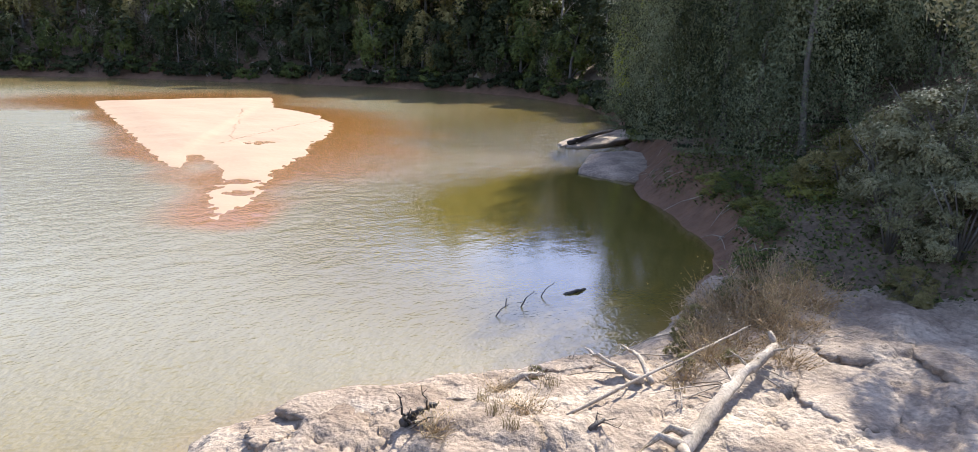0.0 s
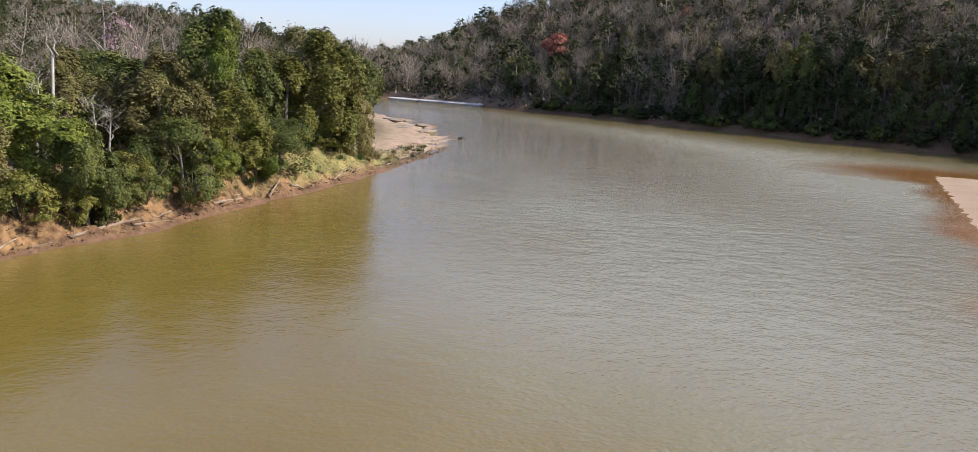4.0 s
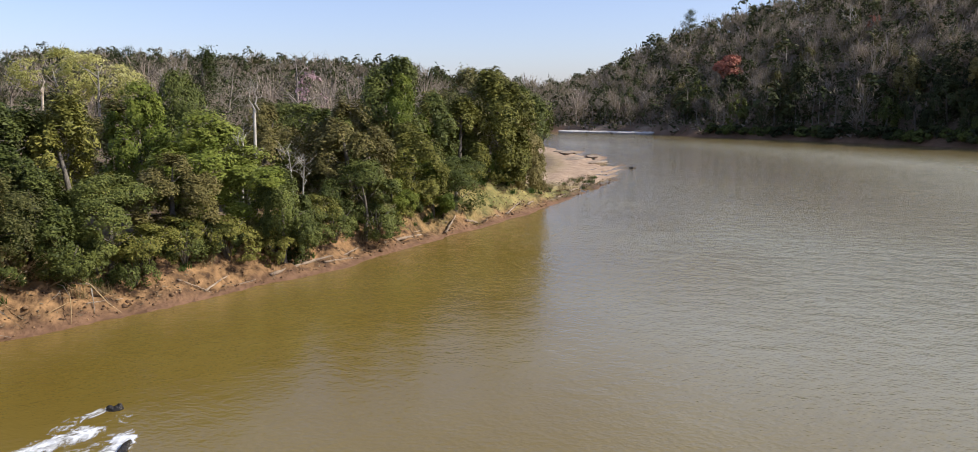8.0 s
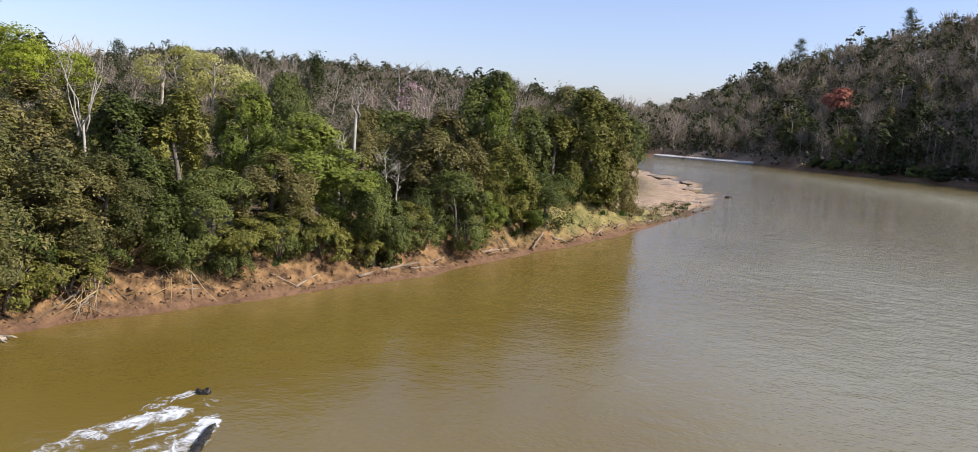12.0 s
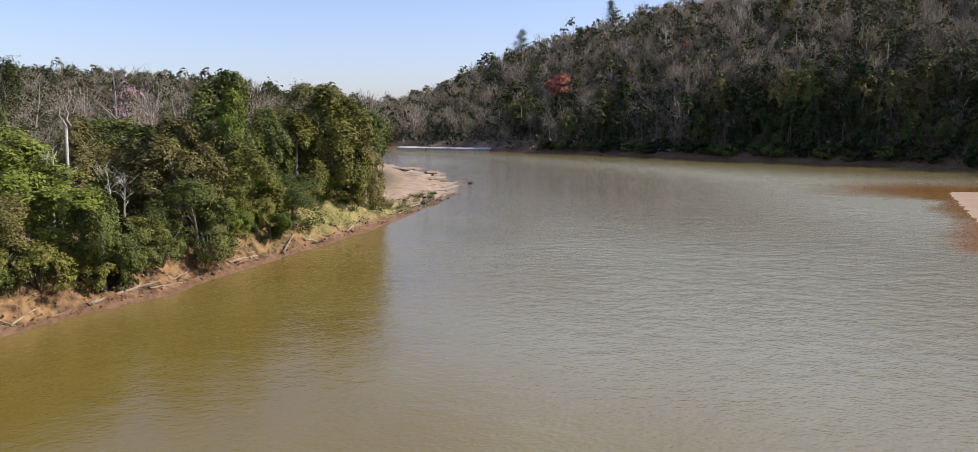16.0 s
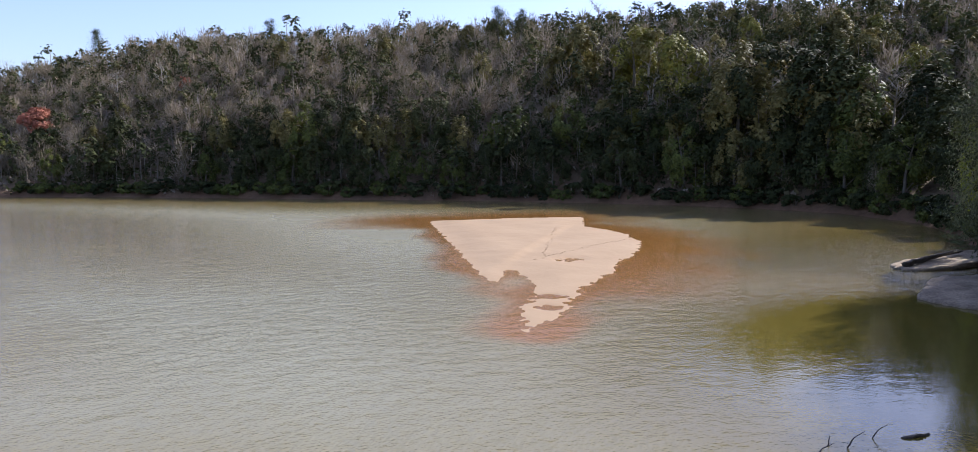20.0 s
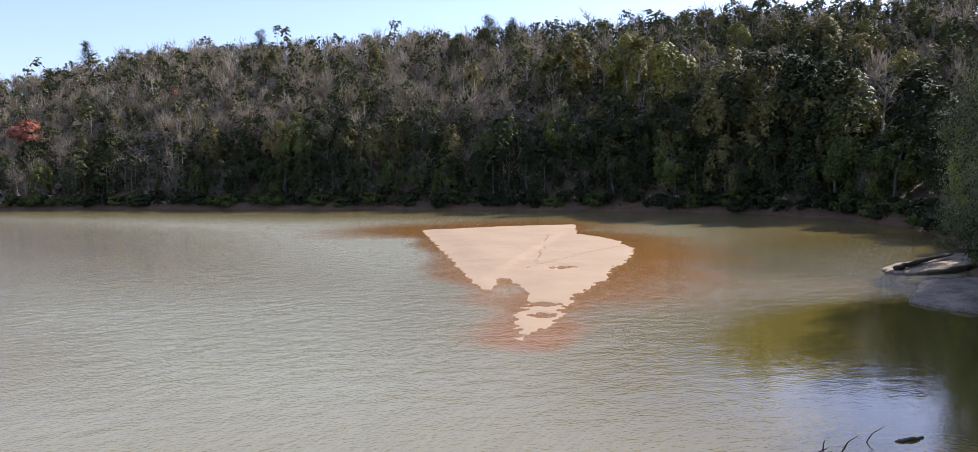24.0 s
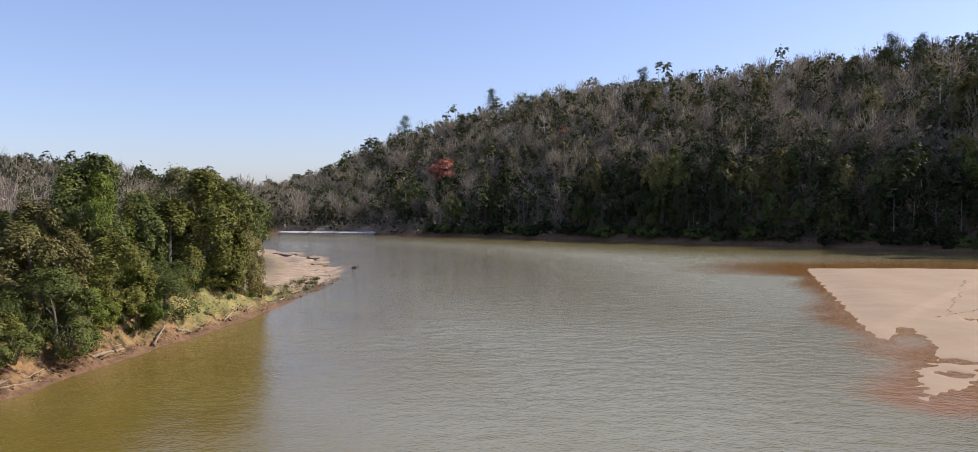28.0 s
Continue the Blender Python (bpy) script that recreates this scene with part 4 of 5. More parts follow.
def woods(name, label, places, seed, bare=0.4, green=1.0):
    """Many far trees in one mesh: leafy crowns, bare twigs and stems, each tree with its own tint and size."""
    r = np.random.RandomState(seed)
    leafy_kinds = {near: [far_crown(r, *((900, 0.036) if near else (165, 0.080))) for k in range(5)] for near in (True, False)}
    twig_kinds = {near: [far_twigs(r, *((300, 0.45) if near else (170, 1.0))) for k in range(6)] for near in (True, False)}
    vs, tints, sv = [], [], []
    for x, y, z, s in places:
        h = 9.8 * s
        w = h * r.uniform(0.8, 1.25)
        dry = r.rand() < (bare * 1.4 if x < -0.12 * y else bare * 1.8 if x < 0.2 * y else (bare * 1.75 if x < 0.9 * y else bare * 0.9) if z > 17 else bare * 0.5)
        near = math.hypot(x, y) < 175
        v, t = twig_kinds[near][r.randint(6)] if dry else leafy_kinds[near][r.randint(5)]
        a = r.uniform(0, 6.28)
        at = np.array([x, y, z])
        vs.append(np.stack([(v[:, 0] * math.cos(a) - v[:, 1] * math.sin(a)) * w, (v[:, 0] * math.sin(a) + v[:, 1] * math.cos(a)) * w, v[:, 2] * h], 1) + at)
        # Leafy tint drops at the hill foot and eastward: shade put into the colour.
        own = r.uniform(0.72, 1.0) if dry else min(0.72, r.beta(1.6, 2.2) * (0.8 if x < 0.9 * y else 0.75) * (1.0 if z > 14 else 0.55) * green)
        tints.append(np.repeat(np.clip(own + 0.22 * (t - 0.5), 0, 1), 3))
        for k in range(3):
            u, u2, ra, rb, top = 2.094 * k, 2.094 * (k + 1), 0.16 * s, 0.06 * s, h * (0.6 if dry else 0.8)
            sv.append(np.array([[math.cos(u) * ra, math.sin(u) * ra, -0.5], [math.cos(u2) * ra, math.sin(u2) * ra, -0.5], [math.cos(u2) * rb, math.sin(u2) * rb, top], [math.cos(u) * rb, math.sin(u) * rb, top]]) + at)
    v = np.concatenate(vs)
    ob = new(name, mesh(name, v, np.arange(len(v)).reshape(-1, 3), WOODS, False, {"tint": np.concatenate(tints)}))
    part("stem_mass", mesh("stem_mass", np.concatenate(sv), np.arange(4 * len(sv)).reshape(-1, 4), TWIG), ob)
    return tagged(ob, label, "woods", kind="stuff")


def scatter(seed, n, box, d0, d1, keep):
    r = np.random.RandomState(seed)
    x, y = r.uniform(box[0], box[1], n), r.uniform(box[2], box[3], n)
    z, d = land(x, y)
    az, w, lg = regions(x, y)
    ok = (d > d0) & (d < d1) & (lg < 0.1) & keep(az, w, d)
    return [(x[i], y[i], z[i], r.uniform(0.6, 1.15) + 0.5 * (r.rand() < 0.08)) for i in np.nonzero(ok)[0]]


east = scatter(51, 20500, (-400, 330, -20, 520), 2.5, 150, lambda az, w, d: (w < 0.3) & (az > -44) & ((az < 66) | (d > 20)) & (az < 90))
woods("hill_woods", "dry season forest of grey and green trees on the far hill", east, 61)
under = scatter(53, 60000, (-150, 330, -20, 520), 1.0, 130, lambda az, w, d: (w < 0.3) & (az > -9) & (az < 62))
gr = np.random.RandomState(54)
up_pts = np.array([(x, y, z + gr.uniform(0.1, 1.6)) for x, y, z, q in under])
uv, uf = blades(gr, np.repeat(up_pts, 3, 0) + gr.normal(0, 0.7, (len(up_pts) * 3, 3)) * np.array([1, 1, 0.4]), np.zeros((len(up_pts) * 3, 3)), 1.2)
tagged(new("undergrowth", mesh("undergrowth", uv, uf, WOODS, False, {"tint": np.repeat(gr.beta(1.5, 2.0, len(up_pts) * 3), 3)})), "low scrub covering the hillside under the trees", "undergrowth", kind="stuff")
west = scatter(52, 7600, (-420, 10, 30, 470), 34, 370, lambda az, w, d: (w > 0.6) & (az > -60))
west = [(x, y, z, min(q, 0.72) if math.hypot(x, y) < 160 and x < -0.4 * y else q) for x, y, z, q in west]
woods("west_woods", "mixed green and leafless woods behind the west bank", west, 62, bare=0.4)

# trees that stand out on the far hill
near = [p for p in east if 42 < math.degrees(math.atan2(p[0], p[1])) < 66 and math.hypot(p[0], p[1]) < 260]
pick = np.random.RandomState(59)
for k in range(26):
    x, y, z, q = near[pick.randint(len(near))]
    plant("tree", (PROTO_LITE, PROTO_BACK[1], PROTO_BACK[0], PROTO_LITE)[k % 4], x, y, k, pick.uniform(1.0, 1.5), "sunlit olive tree on the slope above the cove", group="green trees on the hill", z=z)
pick = np.random.RandomState(58)
spots = [p for p in east if math.hypot(p[0], p[1]) < 330 and p[2] > 17 and p[0] > 0]
for k in range(78):
    x, y, z, q = spots[pick.randint(len(spots))]
    if k % 3:
        plant("bare_tree", (PROTO_BARE + PROTO_PALE)[k % 6], x, y, k, pick.uniform(0.9, 1.5), "leafless pale-limbed tree on the dry hillside", group="bare trees on the hill", z=z)
    else:
        plant("tree", (PROTO_LITE, PROTO_BACK[1], PROTO_FAR[3])[k % 9 // 3], x, y, k, pick.uniform(0.8, 1.3), "olive green tree on the dry hillside", group="green trees on the hill", z=z)
for az, el, dist, proto, name, label in (
        (22.2, 8.5, 350, PROTO_FLAT[0], "flat_topped_tree", "dark lone tree on the hill's skyline"), (38.2, 9.6, 290, PROTO_FLAT[1], "flat_topped_tree", "dark flat-topped tree on the skyline"), (39.8, 9.4, 288, PROTO_FLAT[2], "flat_topped_tree", "dark flat-topped tree on the skyline"),
        (11.4, 7.2, 385, PROTO_FLAT[2], "flat_topped_tree", "small dark tree on the skyline"), (5.0, 5.3, 400, PROTO_FLAT[1], "flat_topped_tree", "small dark tree on the skyline"), (57.2, 4.2, 196, PROTO_LITE, "tree", "slim tree with bright layered leaves"), (28.0, 2.6, 225, PROTO_LITE, "tree", "light green tree in the shade of the hill"),
        (70.6, 3.4, 104, PROTO_SPRIG, "tree", "sunlit yellow-green tree at the cove's edge"), (72.0, 1.6, 97, PROTO_SPRIG, "tree", "sunlit yellow-green tree at the cove's edge")):
    x, y, z, h = seen_at(az, el + (0.85 if el > 5 else 0), dist)
    h = min(max(h, 7), 26)
    plant(name, proto, x, y, az, h / 10.2, label, z=z)
x, y, z, h = seen_at(7.6, 3.0, 305)
plant("tree", leaf_tree(128, 10, 5.0, RED, 50, 60, 0.35, leaf_size=0.7), x, y, 0.3, max(h, 11) / 10, "tree with rust red leaves on the hillside", z=z)
x, y, z, h = seen_at(16.5, 2.2, 300)
plant("tree", leaf_tree(129, 10, 3.2, RED, 26, 18, 0.5, PALEBARK, 0.5), x, y, 0.3, max(h, 8) / 10, "tree with rust red leaves on the hillside", z=z)


# ---- logs and rocks ----
def log(name, label, pts, r0, r1, mat, seed, stubs=0, category="driftwood"):
    """A weathered trunk: crooked, fluted and knotted, with a torn end and broken branches as parts."""
    g = np.random.RandomState(seed)
    pts = [Vector(p) for p in pts]
    fine = []
    for a, b in zip(pts, pts[1:]):
        for t in (0, 0.17, 0.33, 0.5, 0.67, 0.83):
            fine.append(a.lerp(b, t) + Vector(g.normal(0, r0 * 0.16, 3)))
    fine.append(pts[-1])
    tb = Tubes(10)
    k = len(fine)
    rad = [(r0 + (r1 - r0) * i / (k - 1)) * g.uniform(0.84, 1.18) for i in range(k)]
    rad[0] *= 0.75
    rad[-1] *= 0.35
    tb.add(fine, rad)
    ph = g.uniform(0, 6.28, 3)
    for i in range(k):
        for q in range(10):
            w = 0.628 * q
            sc = 1 + 0.13 * math.sin(3 * w + ph[0] + 0.3 * i) + 0.09 * math.sin(5 * w + ph[1] - 0.2 * i)
            tb.v[i * 10 + q] = fine[i] + (tb.v[i * 10 + q] - fine[i]) * sc
    ob = tagged(new(name, tb.make(name, mat)), label, category)
    for u in range(stubs):
        i = g.randint(1, k - 1)
        d = (fine[i] - fine[i - 1]).normalized()
        o = d.orthogonal().normalized()
        o.rotate(Matrix.Rotation(g.uniform(0, 6.28), 3, d))
        o.z = abs(o.z) * 0.6
        st = Tubes(5)
        L = min(r0 * g.uniform(4, 9), 1.1)
        p0, r = fine[i].copy(), min(rad[i] * 0.38, 0.06)
        line = [p0]
        for q in range(4):
            p0 = p0 + (o + d * g.uniform(-0.1, 0.9) + Vector(g.normal(0, 0.3, 3))).normalized() * L / 4
            line.append(p0)
        st.add(line, [r, r * 0.8, r * 0.6, r * 0.4, r * 0.15])
        branch = part("branch", st.make("branch", mat), ob)
        for q in (2, 3):
            e = line[q] + (Vector(g.normal(0, 0.7, 3)) + o * 0.6).normalized() * L * 0.35
            tw = Tubes(5)
            tw.add([line[q], (line[q] + e) / 2 + Vector(g.normal(0, 0.03, 3)), e], [r * 0.5, r * 0.35, r * 0.1])
            part("twig", tw.make("twig", mat), branch)
    return ob


def slab(name, label, x, y, lx, ly, h, rot, seed, mat, z=-0.4, tilt=(0, 0), parent=None):
    """A water-worn rock: flat broken top, rounded rim and steep uneven sides."""
    g = np.random.RandomState(seed)
    n, m = 56, 14
    a = np.arange(n) * 2 * math.pi / n
    rim = 1 + sum(g.uniform(0.02, 0.10) / (k ** 0.4) * np.sin(k * a + g.uniform(0, 6.28)) for k in range(2, 11))
    v, f = [], []
    prof = [(1.02, 0.0), (1.0, 0.35), (0.985, 0.62), (0.955, 0.82), (0.90, 0.94), (0.80, 1.0), (0.66, 1.03), (0.5, 1.04), (0.32, 1.05), (0.15, 1.05)]
    for q, zz in prof:
        px, py = np.cos(a) * rim * q * lx / 2, np.sin(a) * rim * q * ly / 2
        rel = 0.10 * h * waves(px + 7 * seed, py, seed, lx * 0.35) + 0.05 * h * waves(px, py + 3 * seed, seed + 1, lx * 0.11)
        step = 0.07 * h * np.floor(2.2 * waves(px, py, seed + 2, lx * 0.5) + 0.5)
        pz = h * zz + (rel + step) * min(1, zz * 1.3)
        v.append(np.stack([px + 0.03 * lx * waves(px, pz * 4, seed + 3, lx * 0.15), py, pz + px * tilt[0] + py * tilt[1]], 1))
    k = len(prof)
    v = np.concatenate(v + [v[-1].mean(0, keepdims=True)])
    for j in range(k - 1):
        for i in range(n):
            f.append((j * n + i, j * n + (i + 1) % n, (j + 1) * n + (i + 1) % n, (j + 1) * n + i))
    for i in range(n):
        f.append(((k - 1) * n + i, (k - 1) * n + (i + 1) % n, k * n))
    ob = new(name, mesh(name, v, f, mat, True))
    ob.matrix_basis = pose(x, y, z, 0, 0, rot)
    return tagged(ob, label, "rock")


def plate(name, label, x, y, lx, ly, thick, rot, seed, mat, z, tilt=(0, 0), parent=None):
    """A split sheet of rock: angular outline, level worn top, undercut broken edge."""
    g = np.random.RandomState(seed)
    k = 15
    a = np.sort((np.arange(k) + g.uniform(-0.3, 0.3, k)) * 2 * math.pi / k)
    rad = g.uniform(0.86, 1.08, k) / (np.abs(np.cos(a)) ** 2.6 + np.abs(np.sin(a)) ** 2.6) ** (1 / 2.6)
    n = 60
    aa = np.arange(n) * 2 * math.pi / n
    rim = np.interp(aa, np.concatenate([a, [a[0] + 2 * math.pi]]), np.concatenate([rad, rad[:1]]), period=2 * math.pi) * (1 + 0.02 * g.normal(0, 1, n))
    rings = ((0.86, -thick), (0.90, -thick * 0.6), (1.0, -thick * 0.2), (0.985, -0.04), (0.95, 0.0), (0.85, 0.02), (0.7, 0.03), (0.5, 0.03), (0.3, 0.03), (0.12, 0.03))
    v = []
    for q, zz in rings:
        px, py = np.cos(aa) * rim * q * lx / 2, np.sin(aa) * rim * q * ly / 2
        pz = zz + (0.07 * waves(px + seed, py, seed, 3.5) + 0.035 * waves(px, py - seed, seed + 1, 1.1) + 0.05 * np.floor(2 * waves(px, py, seed + 2, 5.0))) * (1 if q < 0.99 else 0.5)
        v.append(np.stack([px + g.normal(0, 0.05, n) * q ** 3, py + g.normal(0, 0.05, n) * q ** 3, pz + px * tilt[0] + py * tilt[1]], 1))
    m = len(rings)
    v = np.concatenate(v + [v[-1].mean(0, keepdims=True)])
    f = [(p * n + q, p * n + (q + 1) % n, (p + 1) * n + (q + 1) % n, (p + 1) * n + q) for p in range(m - 1) for q in range(n)]
    f += [((m - 1) * n + q, (m - 1) * n + (q + 1) % n, m * n) for q in range(n)]
    ob = new(name, mesh(name, v, f, mat, True))
    ob.matrix_basis = pose(x, y, z, 0, 0, rot)
    if parent:
        ob.parent = parent
        return ob
    return tagged(ob, label, "rock")


plate("rock_slab", "broad sloping grey-brown river rock beside the rapids", -32.6, 19.7, 14.8, 7.8, 1.6, 24, 3, GREYROCK, 0.36, (-0.01, 0.05))
plate("rock_slab", "thin rock sheet awash below the big slab", -28.6, 16.0, 8.0, 2.6, 0.9, 24, 4, GREYROCK, 0.12, (0, 0.03))
plate("rock_slab", "upper grey rock slab split by a dark crack", -31.2, 23.3, 6.0, 2.4, 0.34, 8, 5, GREYROCK, 0.78, (-0.02, 0.02))
plate("rock_slab", "upper grey rock slab split by a dark crack", -36.1, 21.9, 3.6, 2.7, 0.34, 20, 6, GREYROCK, 0.80, (0.02, 0.02))
plate("rock_slab", "flat broken rock sheet on the big slab", -33.8, 19.2, 4.0, 1.9, 0.3, 34, 7, GREYROCK, 0.62, (0.0, 0.04))
slab("rock", "small rounded rock at the slab's edge", -27.7, 23.6, 1.2, 0.8, 0.85, 30, 8, GREYROCK)
slab("rock", "small rounded rock at the slab's edge", -27.2, 23.0, 1.0, 0.7, 0.75, 70, 9, GREYROCK)
slab("rock", "pale cream rock below the earth bank", -37.0, 25.0, 4.4, 2.0, 0.95, 20, 8, TAN)
slab("rock", "tan layered rock below the earth bank", -33.9, 25.9, 3.4, 1.5, 0.8, 30, 9, TAN)
slab("rock", "wet black rock breaking the current", -19.4, 26.9, 0.6, 0.32, 0.56, 20, 10, WETROCK)
slab("rock", "wet black rock breaking the current", -16.55, 22.9, 3.3, 0.34, 0.54, -70, 11, WETROCK)
plate("rock_slab", "long pale rock shelf reaching into the river", 92, 36.4, 22, 6.0, 1.6, -8, 12, GRANITE, 0.6, (0.035, -0.02))
log("driftwood_log", "dark log lying along the rock shelf", [(83, 37.6, 0.55), (88, 37.4, 0.8), (95, 36.8, 1.1)], 0.28, 0.2, DARKWOOD, 381)
plate("rock_slab", "rounded grey rock shelf below the trees", 72, 27.0, 14, 8, 1.6, 22, 13, GREYROCK, 0.6, (0.05, -0.03))
slab("rock", "dark lump of rock at the water's edge", 3.2, 141.5, 1.2, 0.9, 0.7, 0, 14, DARKWOOD)
for k, (x, y, w) in enumerate(((-3.5, 150, 7), (-8, 158, 9), (-4.5, 168, 6), (-11, 176, 8))):
    plate("rock_slab", "low pale pink rock sheet on the sandy point", x, y, w, w * 0.45, 0.5, 20 * k + 60, 20 + k, GRANITE, float(land(np.array([x]), np.array([float(y)]))[0][0]) + 0.22)
for k, (x, y, w) in enumerate(((-15.5, 301, 14), (-5, 295.5, 13), (3.8, 290, 12), (10.4, 286, 7))):
    plate("rock_slab", "pale bleached rock shelf on the far shore", x, y, w, 4.5, 1.2, -31, 30 + k, PALE, 0.75, (0, 0.09))



def ledge():
    """The granite ledge below the bridge: sloping sheets with steps, hollows and cracks."""
    xs, ys = np.meshgrid(np.arange(9.5, 47, 0.14), np.arange(-14, 20, 0.14))
    x, y = xs.ravel(), ys.ravel()
    d = -inside_by(RIVER, x, y) + 0.35 * waves(x, y, 41, 3.5) + 0.18 * waves(x, y, 42, 1.2)
    h = 0.55 * smooth(-0.1, 0.9, d) + 0.85 * smooth(0.5, 6.0, d) + 0.05 * np.maximum(d - 5, 0)
    sheet = waves(x * 0.6 + y * 0.8, y * 1.1 - x * 0.3, 43, 5.5)
    h += 0.10 * np.floor(sheet * 3) * smooth(0.2, 2, d) + 0.05 * waves(x, y, 44, 2.2) * smooth(0, 1, d)
    h += (0.05 - 0.12 * np.abs(waves(x, y, 45, 1.6))) * smooth(0, 1.5, d) + (0.03 - 0.08 * np.abs(waves(x + 3, y, 48, 0.7))) * smooth(0, 0.6, d)
    h += 0.25 * smooth(0.1, 0.6, waves(x, y, 46, 7)) * smooth(1, 4, d)
    crack = np.abs(waves(x, y, 47, 6.0))
    h -= 0.25 * smooth(0.03, 0.0, crack) * smooth(0.3, 2, d)
    h -= 0.10 * smooth(0.05, 0.0, np.abs(waves(x + 2 * waves(x, y, 52, 4), y, 51, 2.4))) * smooth(0.3, 1.5, d)
    pool = smooth(0.35, 0.7, waves(x, y, 49, 2.6)) * smooth(4.5, 1.0, d) * smooth(0.1, 0.6, d)
    h -= 0.25 * pool
    h -= 2.2 * smooth(39, 46, x)
    h = np.where(d < 0, np.maximum(d * 0.9, -1.6) - 0.05, h)
    n, m = xs.shape[1], xs.shape[0]
    i, j = np.meshgrid(np.arange(n - 1), np.arange(m - 1))
    q = (j * n + i).ravel()
    f = np.stack([q, q + 1, q + n + 1, q + n], 1)
    f = f[d[f].max(1) > -1.5]
    ob = new("rock_ledge", mesh("rock_ledge", np.stack([x, y, h], 1), f, GRANITE, True))
    return tagged(ob, "sunlit pale granite ledge with cracks and hollows", "rock"), (x, y, h)


LEDGE_ROCK, LEDGE = ledge()


def ledge_z(x, y):
    return float(LEDGE[2][np.argmin((LEDGE[0] - x) ** 2 + (LEDGE[1] - y) ** 2)])


for k, (x, y, lx, ly, rot) in enumerate(((17.2, 14.6, 4.2, 2.0, -40), (20.2, 12.6, 3.6, 1.8, -45), (16.0, 9.0, 5.0, 3.0, 20), (21.5, 9.3, 3.4, 2.0, -30), (25.5, 1.5, 5.5, 3.2, 10), (30.5, 1.8, 4.5, 2.6, -15), (15.0, 15.6, 2.4, 1.3, 10), (24.5, 10.6, 2.6, 1.1, -25), (29.0, -2.0, 5.0, 3.0, 30), (19.0, 1.0, 5.0, 3.0, 0))):
    plate("rock_sheet", "", x, y, lx, ly, 0.7, rot, 60 + k, GRANITE, ledge_z(x, y) + 0.10, (-0.02, 0.03), LEDGE_ROCK)


# ---- driftwood ----
def on(x, y, up):
    return (x, y, ledge_z(x, y) + up)


big = log("driftwood", "big bleached driftwood trunk lying across the ledge", [on(18.4, 4.75, 0.3), on(21.2, 4.65, 0.4), on(23.9, 4.4, 0.5), on(25.4, 4.05, 0.6), on(26.8, 3.95, 0.55)], 0.20, 0.14, DRIFT, 71, 3)
st = Tubes(8)
st.add([on(26.5, 3.97, 0.5), on(26.7, 4.1, 0.85), on(26.8, 4.25, 1.15)], [0.13, 0.11, 0.07])
part("broken_limb", st.make("broken_limb", DRIFT), big)
for a, b in (((18.8, 4.72), (18.2, 5.9)), ((18.6, 4.7), (17.6, 4.1)), ((19.3, 4.7), (18.9, 5.7))):
    st = Tubes(7)
    st.add([on(*a, 0.4), on((a[0] + b[0]) / 2, (a[1] + b[1]) / 2, 0.55), on(*b, 0.1)], [0.17, 0.11, 0.03])
    part("root", st.make("root", DRIFT), big)
log("driftwood_pole", "long thin bleached pole lying on the rock", [on(19.1, 8.2, 0.08), on(22, 7.3, 0.35), on(25.5, 6.2, 0.6), on(28.6, 5.2, 0.8)], 0.065, 0.03, DRIFT, 72, 1)
log("driftwood_branch", "forked grey branch on the ledge", [on(22.6, 7.2, 0.15), on(23.3, 8.4, 0.4), on(24.1, 9.9, 0.9)], 0.16, 0.04, DRIFT, 73, 3)
log("driftwood_branch", "grey branch on the ledge", [on(22.9, 7.0, 0.2), on(24.2, 7.9, 0.5), on(25.4, 9.0, 0.7)], 0.11, 0.03, DRIFT, 74, 2)
log("tree_stump", "dark rotten stump on the rock", [on(16.6, 12.2, 0.05), on(16.9, 12.0, 0.3), on(17.4, 11.5, 0.35)], 0.17, 0.08, DARKWOOD, 75, 4)
log("driftwood_branch", "twisted grey root at the ledge's rim", [on(20.7, 11.4, 0.1), on(21.5, 10.9, 0.35), on(22.3, 10.4, 0.25)], 0.15, 0.06, DRIFT, 76, 5)
log("driftwood_branch", "dark broken branch on the rock", [on(18.6, 7.3, 0.05), on(19.2, 7.1, 0.2)], 0.10, 0.04, DARKWOOD, 77, 3)
for k in range(26):
    g = np.random.RandomState(300 + k)
    x, y, a, L = g.uniform(21, 30), g.uniform(2.5, 8.5), g.uniform(0, 6.28), g.uniform(1.2, 3.2)
    log("stick", "thin dry stick among the driftwood", [on(x, y, 0.05), on(x + math.cos(a) * L / 2, y + math.sin(a) * L / 2, 0.3), on(x + math.cos(a) * L, y + math.sin(a) * L, 0.2)], 0.028, 0.01, DRIFT, 310 + k, 1)
for k, (x, y, dx, dy, h) in enumerate(((28.6, 16.2, 0.8, -0.5, 0.5), (30.5, 15.9, 0.3, -0.7, 0.8), (30.2, 16.4, 0.1, 0.0, 0.4), (32.3, 15.8, 0.7, -0.5, 0.6))):
    log("sunken_branch", "dark forked twig rising from the water", [(x, y, -0.3), (x + dx * 0.4, y + dy * 0.5, h * 0.6), (x + dx, y + dy, h)], 0.034, 0.012, DARKWOOD, 330 + k, 3)
log("sunken_log", "dark log awash in the cove", [(33.4, 14.9, 0.0), (34.2, 14.5, 0.06), (34.9, 14.4, -0.05)], 0.10, 0.06, DARKWOOD, 340)


